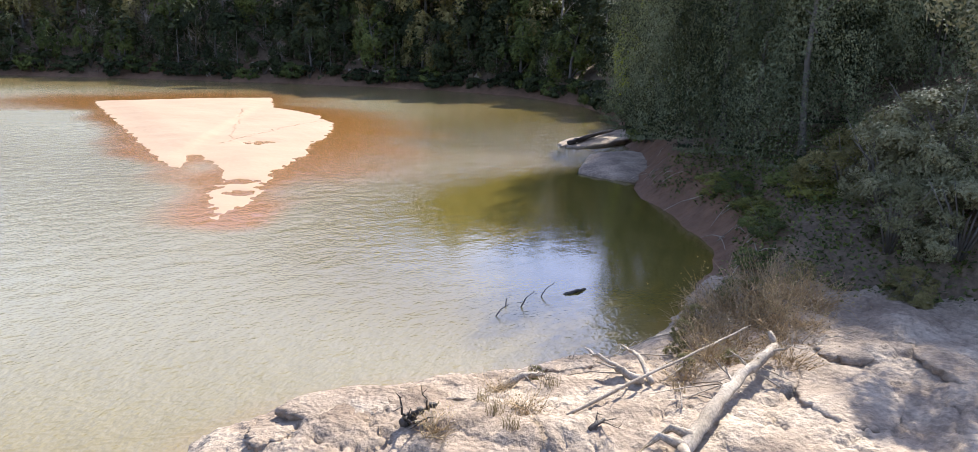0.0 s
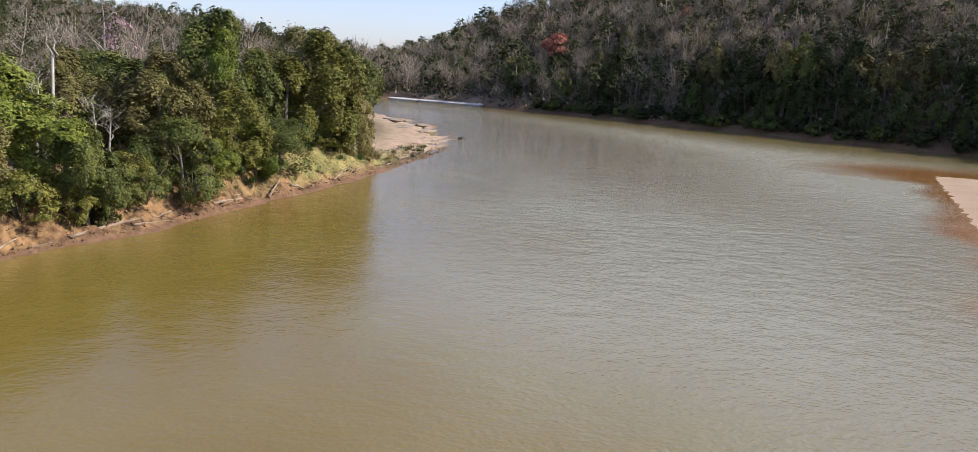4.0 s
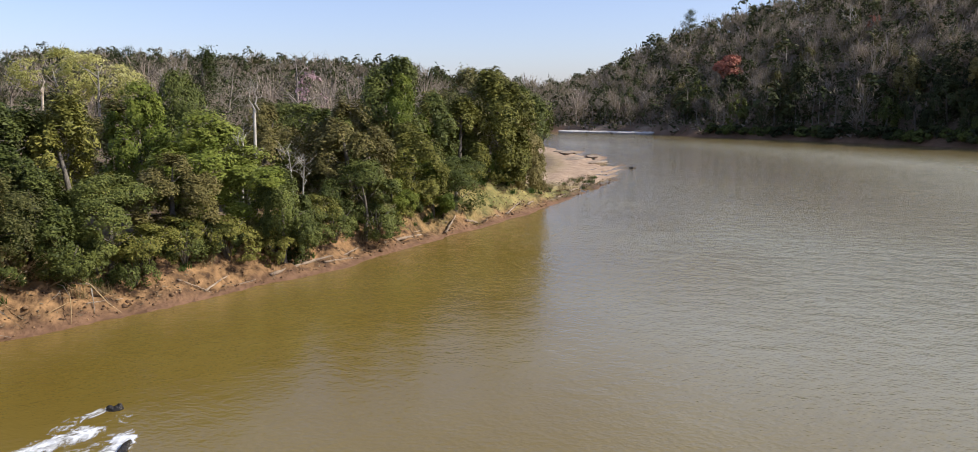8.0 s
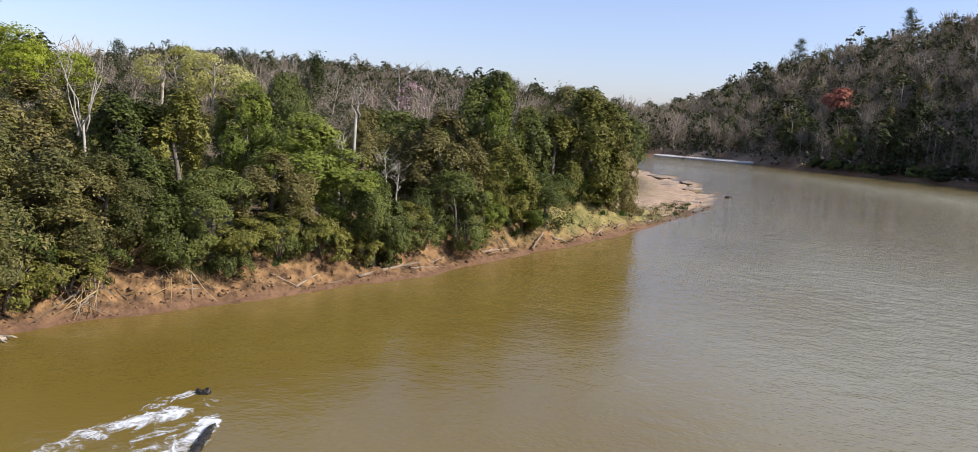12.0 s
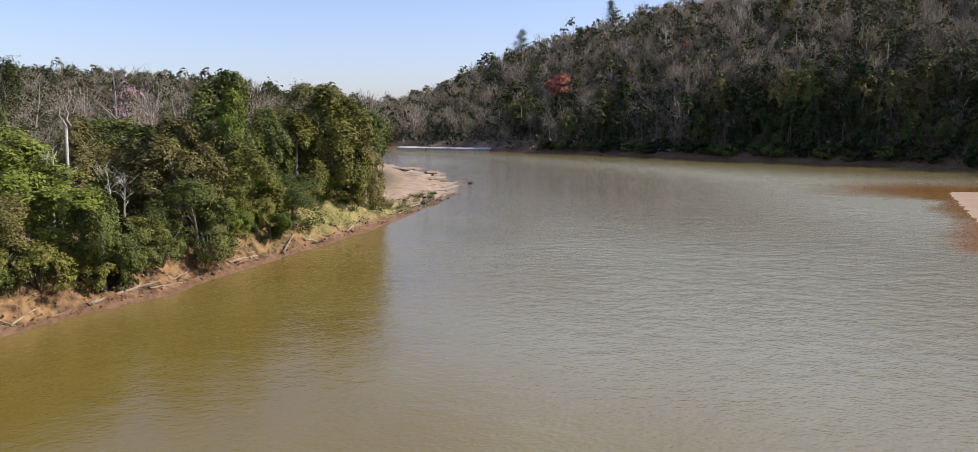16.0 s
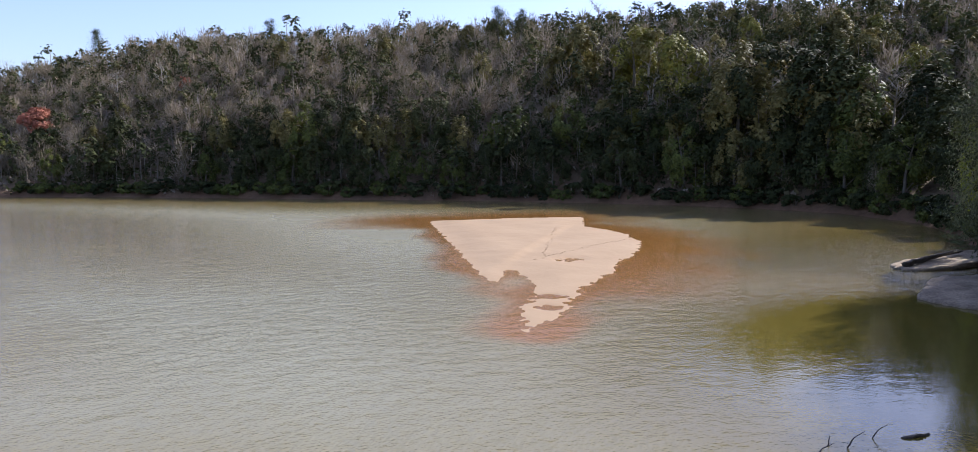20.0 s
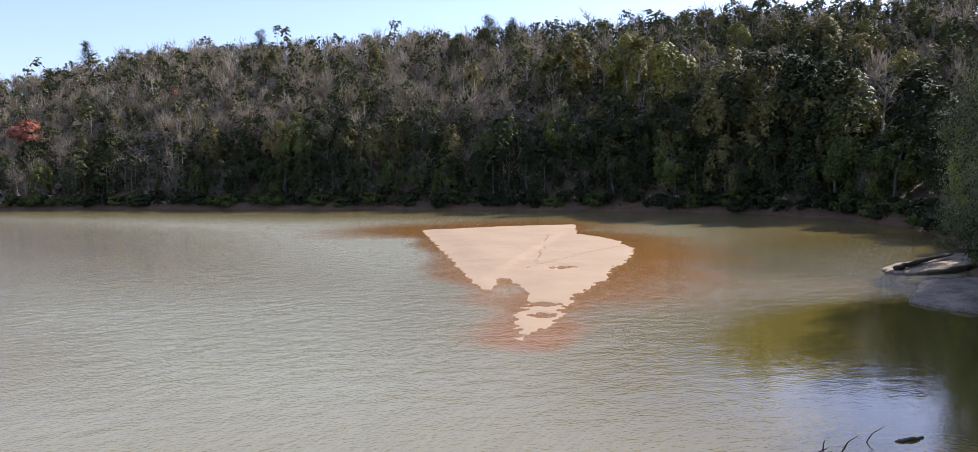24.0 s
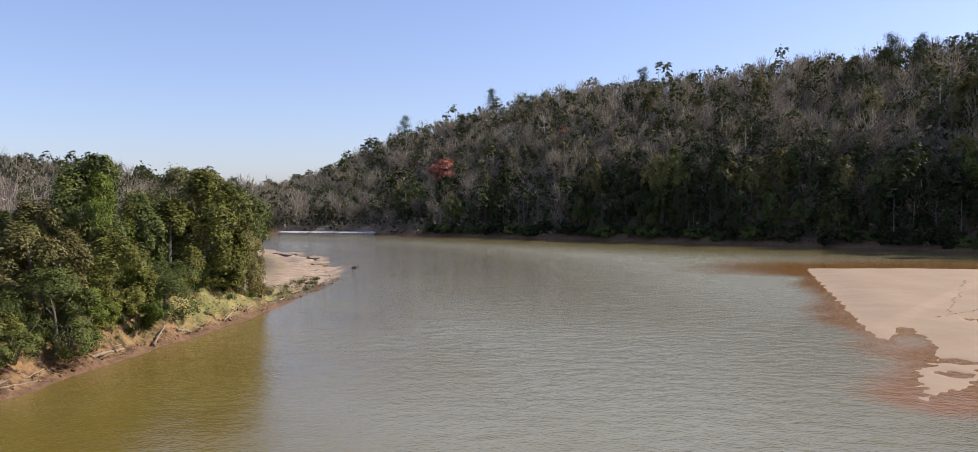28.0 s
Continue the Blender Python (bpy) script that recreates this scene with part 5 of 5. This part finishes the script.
def shore_log(s, off, L, r, turn, seed, mat=BROWNDRIFT, stubs=1):
    p, nrm, _ = along(WEST, s)
    e = np.array([nrm[1], -nrm[0]])
    d = e * math.cos(turn) + nrm * math.sin(turn)
    a, b = p + nrm * off - d * L / 2, p + nrm * off + d * L / 2
    za, zb = [max(float(land(np.array([q[0]]), np.array([q[1]]))[0][0]), 0.0) for q in (a, b)]
    log("driftwood_log", "bleached driftwood log stranded at the water's edge", [(a[0], a[1], za + r * 0.6), ((a[0] + b[0]) / 2, (a[1] + b[1]) / 2, (za + zb) / 2 + r), (b[0], b[1], zb + r * 0.6)], r, r * 0.55, mat, seed, stubs)


for k, (s, off, L, r, turn) in enumerate(((40.5, 0.9, 5.6, 0.24, 0.05), (41.3, 1.5, 5.0, 0.17, 0.02), (28, 0.8, 6.0, 0.20, 0.1), (31.5, 0.5, 3.5, 0.12, -0.1), (33.5, 1.0, 2.6, 0.12, 0.3), (21, 0.8, 2.6, 0.13, 0.7), (19.5, 0.9, 2.0, 0.10, -0.6),
                                          (22.5, 0.6, 3.0, 0.10, 0.1), (48, 1.0, 3.4, 0.20, 0.5), (49.5, 1.3, 3.0, 0.16, -0.4), (51.5, 0.8, 2.8, 0.22, 0.2), (56, 0.8, 4.5, 0.16, 0.1), (61, 0.9, 5.0, 0.15, 0.2), (66, 1.2, 4.0, 0.18, 0.4), (70, 0.9, 4.2, 0.15, -0.2),
                                          (77, 1.5, 5.0, 0.20, 0.1), (84, 2.0, 6.0, 0.2, 0.2), (90, 2.5, 4.0, 0.25, 0.6), (96, 2.0, 6.0, 0.2, 0.1), (14, 1.2, 2.4, 0.07, 0.3))):
    shore_log(s, off, L, r * 0.62, turn * 0.6, 350 + k, stubs=k % 2)
tb = Tubes(8)
tb.add([(-34.3, 28.15, -0.02), (-33.7, 28.5, 0.05), (-33.1, 28.85, 0.10), (-32.6, 29.15, 0.14), (-32.2, 29.3, 0.16)], [0.03, 0.15, 0.25, 0.32, 0.22])
for q in tb.v:
    q.z = 0.06 + (q.z - 0.06) * 0.42
tb.add([(-32.4, 29.2, 0.12), (-32.0, 29.35, 0.2), (-31.7, 29.4, 0.16)], [0.09, 0.06, 0.02])
tb.add([(-32.5, 29.0, 0.08), (-32.1, 28.95, 0.06), (-31.8, 28.9, 0.03)], [0.08, 0.05, 0.02])
tagged(new("driftwood_log", tb.make("driftwood_log", DRIFT)), "flat wedge of pale driftwood lying in the shallows", "driftwood")


# ---- dry brush, grass, reeds ----
def tuft(seed, n, h, spread, width=0.03):
    """A clump of arching blades."""
    g = np.random.RandomState(seed)
    v, f = [], []
    for k in range(n):
        a, q, L = g.uniform(0, 6.28), spread * g.uniform(0, 1) ** 0.7, h * g.uniform(0.5, 1.15)
        bx, by, b2 = math.cos(a) * q, math.sin(a) * q, g.uniform(0, 6.28)
        o, bend = np.array([math.cos(b2), math.sin(b2), 0]), g.uniform(0.2, 0.95) * L
        sd = np.array([-o[1], o[0], 0]) * width * g.uniform(0.6, 1.4)
        base = np.array([bx, by, -0.05])
        mid = base + np.array([0, 0, L * 0.6]) + o * bend * 0.35
        tip = base + np.array([0, 0, L * 0.95]) + o * bend
        i = len(v)
        v += [base - sd, base + sd, mid + sd * 0.8, mid - sd * 0.8, tip]
        f += [(i, i + 1, i + 2, i + 3), (i + 3, i + 2, i + 4)]
    return v, f


TUFT_DRY = [mesh("grass_tuft", *tuft(400 + i, 70, 0.7, 0.4, 0.008), STRAW) for i in range(3)]
TUFT_GREEN = [mesh("grass_tuft", *tuft(410 + i, 60, 0.5, 0.35, 0.02), REED) for i in range(2)]
TUFT_REED = [mesh("reed_clump", *tuft(420 + i, 110, 2.6, 0.9, 0.045), REED) for i in range(3)]


def place(name, me, x, y, z, rz, s, label, category, group):
    ob = new(name, me)
    ob.matrix_basis = Matrix.LocRotScale((x, y, z), Euler((0, 0, rz)), (s, s, s))
    return tagged(ob, label, category, group)


g = np.random.RandomState(9)
for k in range(13):
    x, y = g.normal(32.5, 2.4), g.normal(6.3, 1.6)
    place("grass_tuft", TUFT_DRY[k % 3], x, y, max(ledge_z(x, y), float(land(np.array([x]), np.array([y]))[0][0])), g.uniform(0, 6), g.uniform(0.5, 1.1), "thin dry straw-coloured grass on the rock", "grass", "dry grass on the ledge")
for k in range(7):
    x, y = g.uniform(14, 24), g.uniform(6, 13)
    place("grass_tuft", TUFT_DRY[k % 3], x, y, ledge_z(x, y), g.uniform(0, 6), g.uniform(0.5, 0.9), "thin dry grass tuft in a rock crack", "grass", "dry grass on the ledge")
for k in range(26):
    p, nrm, _ = along(WEST, g.uniform(58, 76))
    q = p + nrm * g.uniform(5, 10)
    place("reed_clump", TUFT_REED[k % 3], q[0], q[1], float(land(q[:1], q[1:])[0][0]), g.uniform(0, 6), g.uniform(0.8, 1.4), "clump of tall green cane near the point", "reeds", "cane near the point")
for k in range(240):
    p, nrm, _ = along(WEST, g.uniform(-5, 100))
    q = p + nrm * g.uniform(1.6, 6)
    dry = g.rand() < 0.6
    place("grass_tuft", (TUFT_DRY if dry else TUFT_GREEN)[k % 2], q[0], q[1], float(land(q[:1], q[1:])[0][0]), g.uniform(0, 6), g.uniform(0.7, 1.4), "dry grass tuft on the earth bank" if dry else "green grass tuft on the earth bank", "grass", "grass on the west bank")

# litter and clods on the west bank
n = 9000
sp = g.uniform(-6, 104, n)
lit = []
for q in sp:
    p, nrm, _ = along(WEST, q)
    lit.append(p + nrm * g.uniform(0.3, 6.5))
lit = np.array(lit)
lz, _ = land(lit[:, 0].copy(), lit[:, 1].copy())
pts = np.stack([lit[:, 0], lit[:, 1], lz + 0.03], 1)
v, f = blades(g, pts, np.tile([0, 0, 1.2], (n, 1)), 0.22, 0.0, 0.4)
tagged(new("leaf_litter", mesh("leaf_litter", v, f, DRYLEAF, False, {"tint": np.repeat(g.uniform(0, 1, n), 3)})), "dead leaves and bits of bark strewn on the bank", "leaf litter", kind="stuff")

# clods and stones on the west bank
n = 1700
CLOD = material("earth_clods", [(0.075, 0.042, 0.022), (0.17, 0.10, 0.05), (0.31, 0.19, 0.095)], 0.6, 0.95, 0.6, 6, 0.5)
clods, faces = [], []
octa = np.array([(1, 0, 0), (0, 1, 0), (-1, 0, 0), (0, -1, 0), (0, 0, 0.8), (0, 0, -0.8)], dtype=float)
tri = np.array([(0, 1, 4), (1, 2, 4), (2, 3, 4), (3, 0, 4), (1, 0, 5), (2, 1, 5), (3, 2, 5), (0, 3, 5)])
for k in range(n):
    p, nrm, _ = along(WEST, g.uniform(-6, 104))
    q = p + nrm * (g.uniform(0.1, 1) ** 1.6 * 5.0)
    size = g.uniform(0.04, 0.11) * (1 + 1.0 * (g.rand() < 0.06))
    a = g.uniform(0, 6.28)
    rot = np.array([(math.cos(a), -math.sin(a), 0), (math.sin(a), math.cos(a), 0), (0, 0, 1)])
    faces.append(tri + 6 * k)
    clods.append((octa * g.uniform(0.6, 1.5, (6, 1)) * size) @ rot.T + np.array([q[0], q[1], max(float(land(q[:1], q[1:])[0][0]), -0.02) + size * 0.3]))
tagged(new("earth_clods", mesh("earth_clods", np.concatenate(clods), np.concatenate(faces), CLOD)), "clods of red earth and small stones on the bank", "clods", kind="stuff")

# bushes by the ledge
plant("tree", PROTO_NEAR, 45.0, -1.8, 0.5, 1.25, "slender grey-green tree at the edge of the ledge")
for k, (x, y, s, i) in enumerate(((40.6, 1.6, 1.25, 2), (44.2, 2.4, 1.45, 2), (40.0, -1.2, 1.3, 0), (44.6, -0.2, 1.8, 2), (43.0, -2.5, 1.6, 2), (38.5, -4.5, 1.0, 0), (47.5, 4.6, 1.2, 0), (36.0, -3.0, 0.55, 2), (37.5, 0.4, 0.6, 2))):
    bush(PROTO_OPEN[k // 5], x, y, k, s, "dusty green bush at the edge of the rock", "bushes by the ledge")
for k, (x, y, s) in enumerate(((45, 8.3, 0.7), (47.5, 9.0, 0.75), (50, 10.2, 0.8), (52.5, 11.5, 0.85), (47, 6.2, 0.8), (50, 7.4, 0.9), (42.5, 7.3, 0.6), (54.5, 13.2, 0.8), (40, 7.6, 0.5), (37.5, 7.8, 0.45))):
    bush(PROTO_SHRUB[(1, 0, 4)[k % 3]], x, y, k, s, "low green creepers covering the shaded bank", "creepers on the cove bank", sz=0.6)
for k, (x, y, s) in enumerate(((27.5, 6.4, 0.6), (25.8, 5.6, 0.5), (29.5, 4.2, 0.6), (24.3, 6.3, 0.45), (31, 5.0, 0.6), (20.3, 11.2, 0.3), (26.6, 3.4, 0.5), (33.5, 3.6, 0.7), (30.5, 7.2, 0.75), (31.8, 6.2, 0.8), (33, 7.4, 0.8), (34.4, 6.0, 0.85), (35.6, 4.6, 0.8), (32.6, 4.9, 0.7), (29.2, 6.6, 0.6), (34.0, 8.0, 0.6), (36.6, 6.4, 0.8), (30.6, 3.6, 0.5), (28.4, 5.4, 0.6), (16.5, 11.0, 0.35), (19.0, 9.6, 0.4))):
    bush(PROTO_DRY[k % 3], x, y, k, s * 1.5, "tangle of dry twigs caught in the driftwood", "dry brush on the ledge", z=ledge_z(x, y), name="dry_bush")
for k, (x, y, s) in enumerate(((27.2, 7.4, 0.24), (29.4, 7.9, 0.28), (31.4, 8.0, 0.32), (33.6, 7.2, 0.36), (25.3, 6.6, 0.2), (35.5, 6.6, 0.36), (26.2, 5.4, 0.2), (37.3, 4.8, 0.4), (22.6, 11.0, 0.16))):
    bush(PROTO_OPEN[1], x, y, k, s, "small sparse yellow-green shrub among the driftwood", "shrubs on the ledge", z=max(ledge_z(x, y), float(land(np.array([x]), np.array([y]))[0][0])))
for k, (s, off) in enumerate(((8, 3.0), (10.5, 3.2), (30, 6.5), (5, 4.5))):
    p, nrm, _ = along(WEST, s)
    q = p + nrm * off
    bush(PROTO_DRY[k % 3], q[0], q[1], k, 1.5, "tangle of bare roots and dry twigs on the bank", "dry brush on the west bank", name="dry_bush")


def hanging_roots(s0, seed, n, span):
    """Bare roots that hang from the lip of the earth bank down to the water."""
    g = np.random.RandomState(seed)
    base = None
    for k in range(n):
        p, nrm, _ = along(WEST, s0 + g.uniform(-0.5, 0.5) * span)
        o0, o1 = g.uniform(1.2, 3.4), g.uniform(-0.2, 1.6)
        q, side = [], g.normal(0, 1.3)
        for t in (0, 0.25, 0.5, 0.75, 1.0):
            off = o0 + (o1 - o0) * t
            xy = p + nrm * off + np.array([nrm[1], -nrm[0]]) * side * t * t
            zl = float(land(xy[:1], xy[1:])[0][0])
            q.append((xy[0] + g.normal(0, 0.05), xy[1] + g.normal(0, 0.05), max(zl, -0.05) + 0.10 + 0.75 * math.sin(3.1 * t) * g.uniform(0.4, 1.0)))
        r = g.uniform(0.018, 0.05)
        tb = Tubes(5)
        tb.add(q, [r, r, r * 0.8, r * 0.6, r * 0.3])
        me = tb.make("root", GOLDTWIG if k % 3 else TWIG)
        if base is None:
            base = tagged(new("hanging_roots"), "tangle of bare roots hanging from the eroded bank", "roots")
        part("root", me, base)


hanging_roots(7.5, 95, 36, 2.2)
hanging_roots(12.5, 96, 10, 2.5)
hanging_roots(27.0, 97, 8, 2.0)


g = np.random.RandomState(77)
n = 9000
cx, cy = g.uniform(36, 64, n), g.uniform(-2, 22, n)
cz, cd = land(cx, cy)
ok = (cd > 1.6 + 1.2 * waves(cx, cy, 78, 4)) & (cd < 16)
pts = np.stack([cx, cy, cz + g.uniform(0.02, 0.5, n)], 1)[ok]
v, f = blades(g, np.repeat(pts, 3, 0) + g.normal(0, 0.18, (len(pts) * 3, 3)), np.tile([0, 0, 0.6], (len(pts) * 3, 1)), 0.20)
tagged(new("creeper_mat", mesh("creeper_mat", v, f, DEEP, False, {"tint": np.repeat(g.uniform(0, 1, len(pts)), 9)})), "mat of green creepers covering the shaded bank", "creepers", kind="stuff")
for k in range(26):
    p, nrm, _ = along(COVE[2:10], g.uniform(0, 36))
    q, a, L = p + nrm * g.uniform(0.4, 3.0), g.uniform(0, 6.28), g.uniform(1.0, 3.0)
    z0 = float(land(q[:1], q[1:])[0][0])
    e = q + np.array([math.cos(a), math.sin(a)]) * L
    z1 = max(float(land(e[:1], e[1:])[0][0]), -0.1)
    log("stick", "thin pale stick stranded on the cove's shore", [(q[0], q[1], z0 + 0.05), ((q[0] + e[0]) / 2, (q[1] + e[1]) / 2, (z0 + z1) / 2 + 0.25), (e[0], e[1], z1 + 0.08)], 0.035, 0.012, DRIFT, 500 + k, 1)


# ---- white water ----
FOAM_RUNS = (((-19.7, 26.9), (-20.1, 25.9), 0.22, 0.75), ((-20.1, 25.9), (-20.2, 24.8), 0.35, 0.55), ((-19.1, 24.7), (-19.9, 23.2), 0.42, 1.0), ((-19.9, 23.3), (-20.4, 21.8), 0.5, 0.72), ((-20.4, 21.9), (-20.9, 19.3), 0.6, 0.6),
             ((-17.4, 24.5), (-17.0, 22.9), 0.34, 1.0), ((-17.0, 22.9), (-16.7, 21.3), 0.42, 0.9), ((-17.9, 24.0), (-18.2, 22.4), 0.7, 0.5), ((-18.0, 23.0), (-17.8, 20.8), 0.9, 0.48), ((-18.8, 26), (-18.6, 23), 0.8, 0.36), ((-27.0, 21.1), (-26.4, 19.4), 0.3, 0.6))



def froth_material():
    m = bpy.data.materials.new("lacy_foam")
    m.use_nodes = True
    n, l = m.node_tree.nodes, m.node_tree.links
    b = n["Principled BSDF"]
    b.inputs["Base Color"].default_value, b.inputs["Roughness"].default_value = (0.80, 0.81, 0.79, 1), 0.7
    co, at = n.new("ShaderNodeTexCoord"), n.new("ShaderNodeAttribute")
    at.attribute_name = "froth"
    mp = n.new("ShaderNodeMapping")
    mp.inputs["Rotation"].default_value, mp.inputs["Scale"].default_value = (0, 0, radians(12)), (1.3, 0.85, 1)
    no = n.new("ShaderNodeTexNoise")
    no.inputs["Scale"].default_value, no.inputs["Detail"].default_value, no.inputs["Roughness"].default_value = 1.5, 10, 0.68
    no.inputs["Distortion"].default_value = 1.1
    l.new(co.outputs["Object"], mp.inputs["Vector"])
    l.new(mp.outputs[0], no.inputs["Vector"])
    add = n.new("ShaderNodeMath")
    l.new(no.outputs["Fac"], add.inputs[0])
    l.new(at.outputs["Fac"], add.inputs[1])
    mr = n.new("ShaderNodeMapRange")
    mr.inputs["From Min"].default_value, mr.inputs["From Max"].default_value = 0.84, 1.08
    l.new(add.outputs[0], mr.inputs["Value"])
    bp = n.new("ShaderNodeBump")
    bp.inputs["Strength"].default_value, bp.inputs["Distance"].default_value = 0.8, 0.1
    l.new(no.outputs["Fac"], bp.inputs["Height"])
    l.new(bp.outputs[0], b.inputs["Normal"])
    tr, mx = n.new("ShaderNodeBsdfTransparent"), n.new("ShaderNodeMixShader")
    l.new(mr.outputs[0], mx.inputs[0])
    l.new(tr.outputs[0], mx.inputs[1])
    l.new(b.outputs[0], mx.inputs[2])
    l.new(mx.outputs[0], n["Material Output"].inputs["Surface"])
    return m


def white_water():
    """Foam below the rocks: a thin uneven froth on the water, thick along the runs and lacy beside them."""
    xs, ys = np.meshgrid(np.arange(-27.5, -14.5, 0.09), np.arange(17.5, 28.2, 0.09))
    x, y = xs.ravel(), ys.ravel()
    fr = np.zeros(x.shape)
    for a, b, w, strength in FOAM_RUNS:
        a, b = np.array(a), np.array(b)
        e = b - a
        t = np.clip(((x - a[0]) * e[0] + (y - a[1]) * e[1]) / (e @ e), 0, 1)
        d = np.hypot(x - a[0] - t * e[0], y - a[1] - t * e[1])
        fr = np.maximum(fr, 0.55 * strength ** 0.6 * np.exp(-(d / (2.4 * w)) ** 1.7))
    z = 0.02 + 0.10 * fr * (0.6 + 0.4 * waves(x, y, 90, 0.8)) + 0.03 * fr * waves(x, y, 91, 0.3)
    n, m = xs.shape[1], xs.shape[0]
    i, j = np.meshgrid(np.arange(n - 1), np.arange(m - 1))
    q = (j * n + i).ravel()
    f = np.stack([q, q + 1, q + n + 1, q + n], 1)
    f = f[fr[f].max(1) > 0.12]
    ob = new("white_water", mesh("white_water", np.stack([x, y, z], 1), f, froth_material(), True, {"froth": fr}))
    return tagged(ob, "white foam streaming over rocks in the river", "rapids", kind="stuff")


white_water()


# ---- the bridge's railing, just below the eye ----
post = tagged(new("railing_post"), "weathered grey timber railing post with a bolted rail end", "railing")
post.matrix_basis = pose(-3.50, 2.34, 10.36, 0, 0, 56)


def board(name, size, at, mat, label=""):
    bm = bmesh.new()
    bmesh.ops.create_cube(bm, size=1, matrix=Matrix.Diagonal((*size, 1)))
    bmesh.ops.bevel(bm, geom=bm.edges[:], offset=0.006, segments=2, affect="EDGES")
    me = bpy.data.meshes.new(name)
    bm.to_mesh(me)
    bm.free()
    me.materials.append(mat)
    ob = part(name, me, post, label)
    ob.location = at
    return ob


board("upright", (0.10, 0.10, 1.9), (-0.065, -0.06, -0.6), DRIFT)
board("rail_end", (0.042, 0.047, 0.15), (0.036, 0.0, 0.0), PALEBARK, "sawn pale end of a timber rail")
RUST = material("rusty_iron", [(0.10, 0.04, 0.02), (0.20, 0.09, 0.04)], 20, 0.8, 0.4, 60)
bt = Tubes(8)
bt.add([(0.05, 0, 0.02), (0.118, 0, 0.02)], [0.008, 0.008])
bolt = part("bolt", bt.make("bolt", RUST), post, "rusty bolt through the timber")
nt = Tubes(6)
nt.add([(0.088, 0, 0.02), (0.104, 0, 0.02)], [0.019, 0.019])
part("nut", nt.make("nut", RUST), bolt)
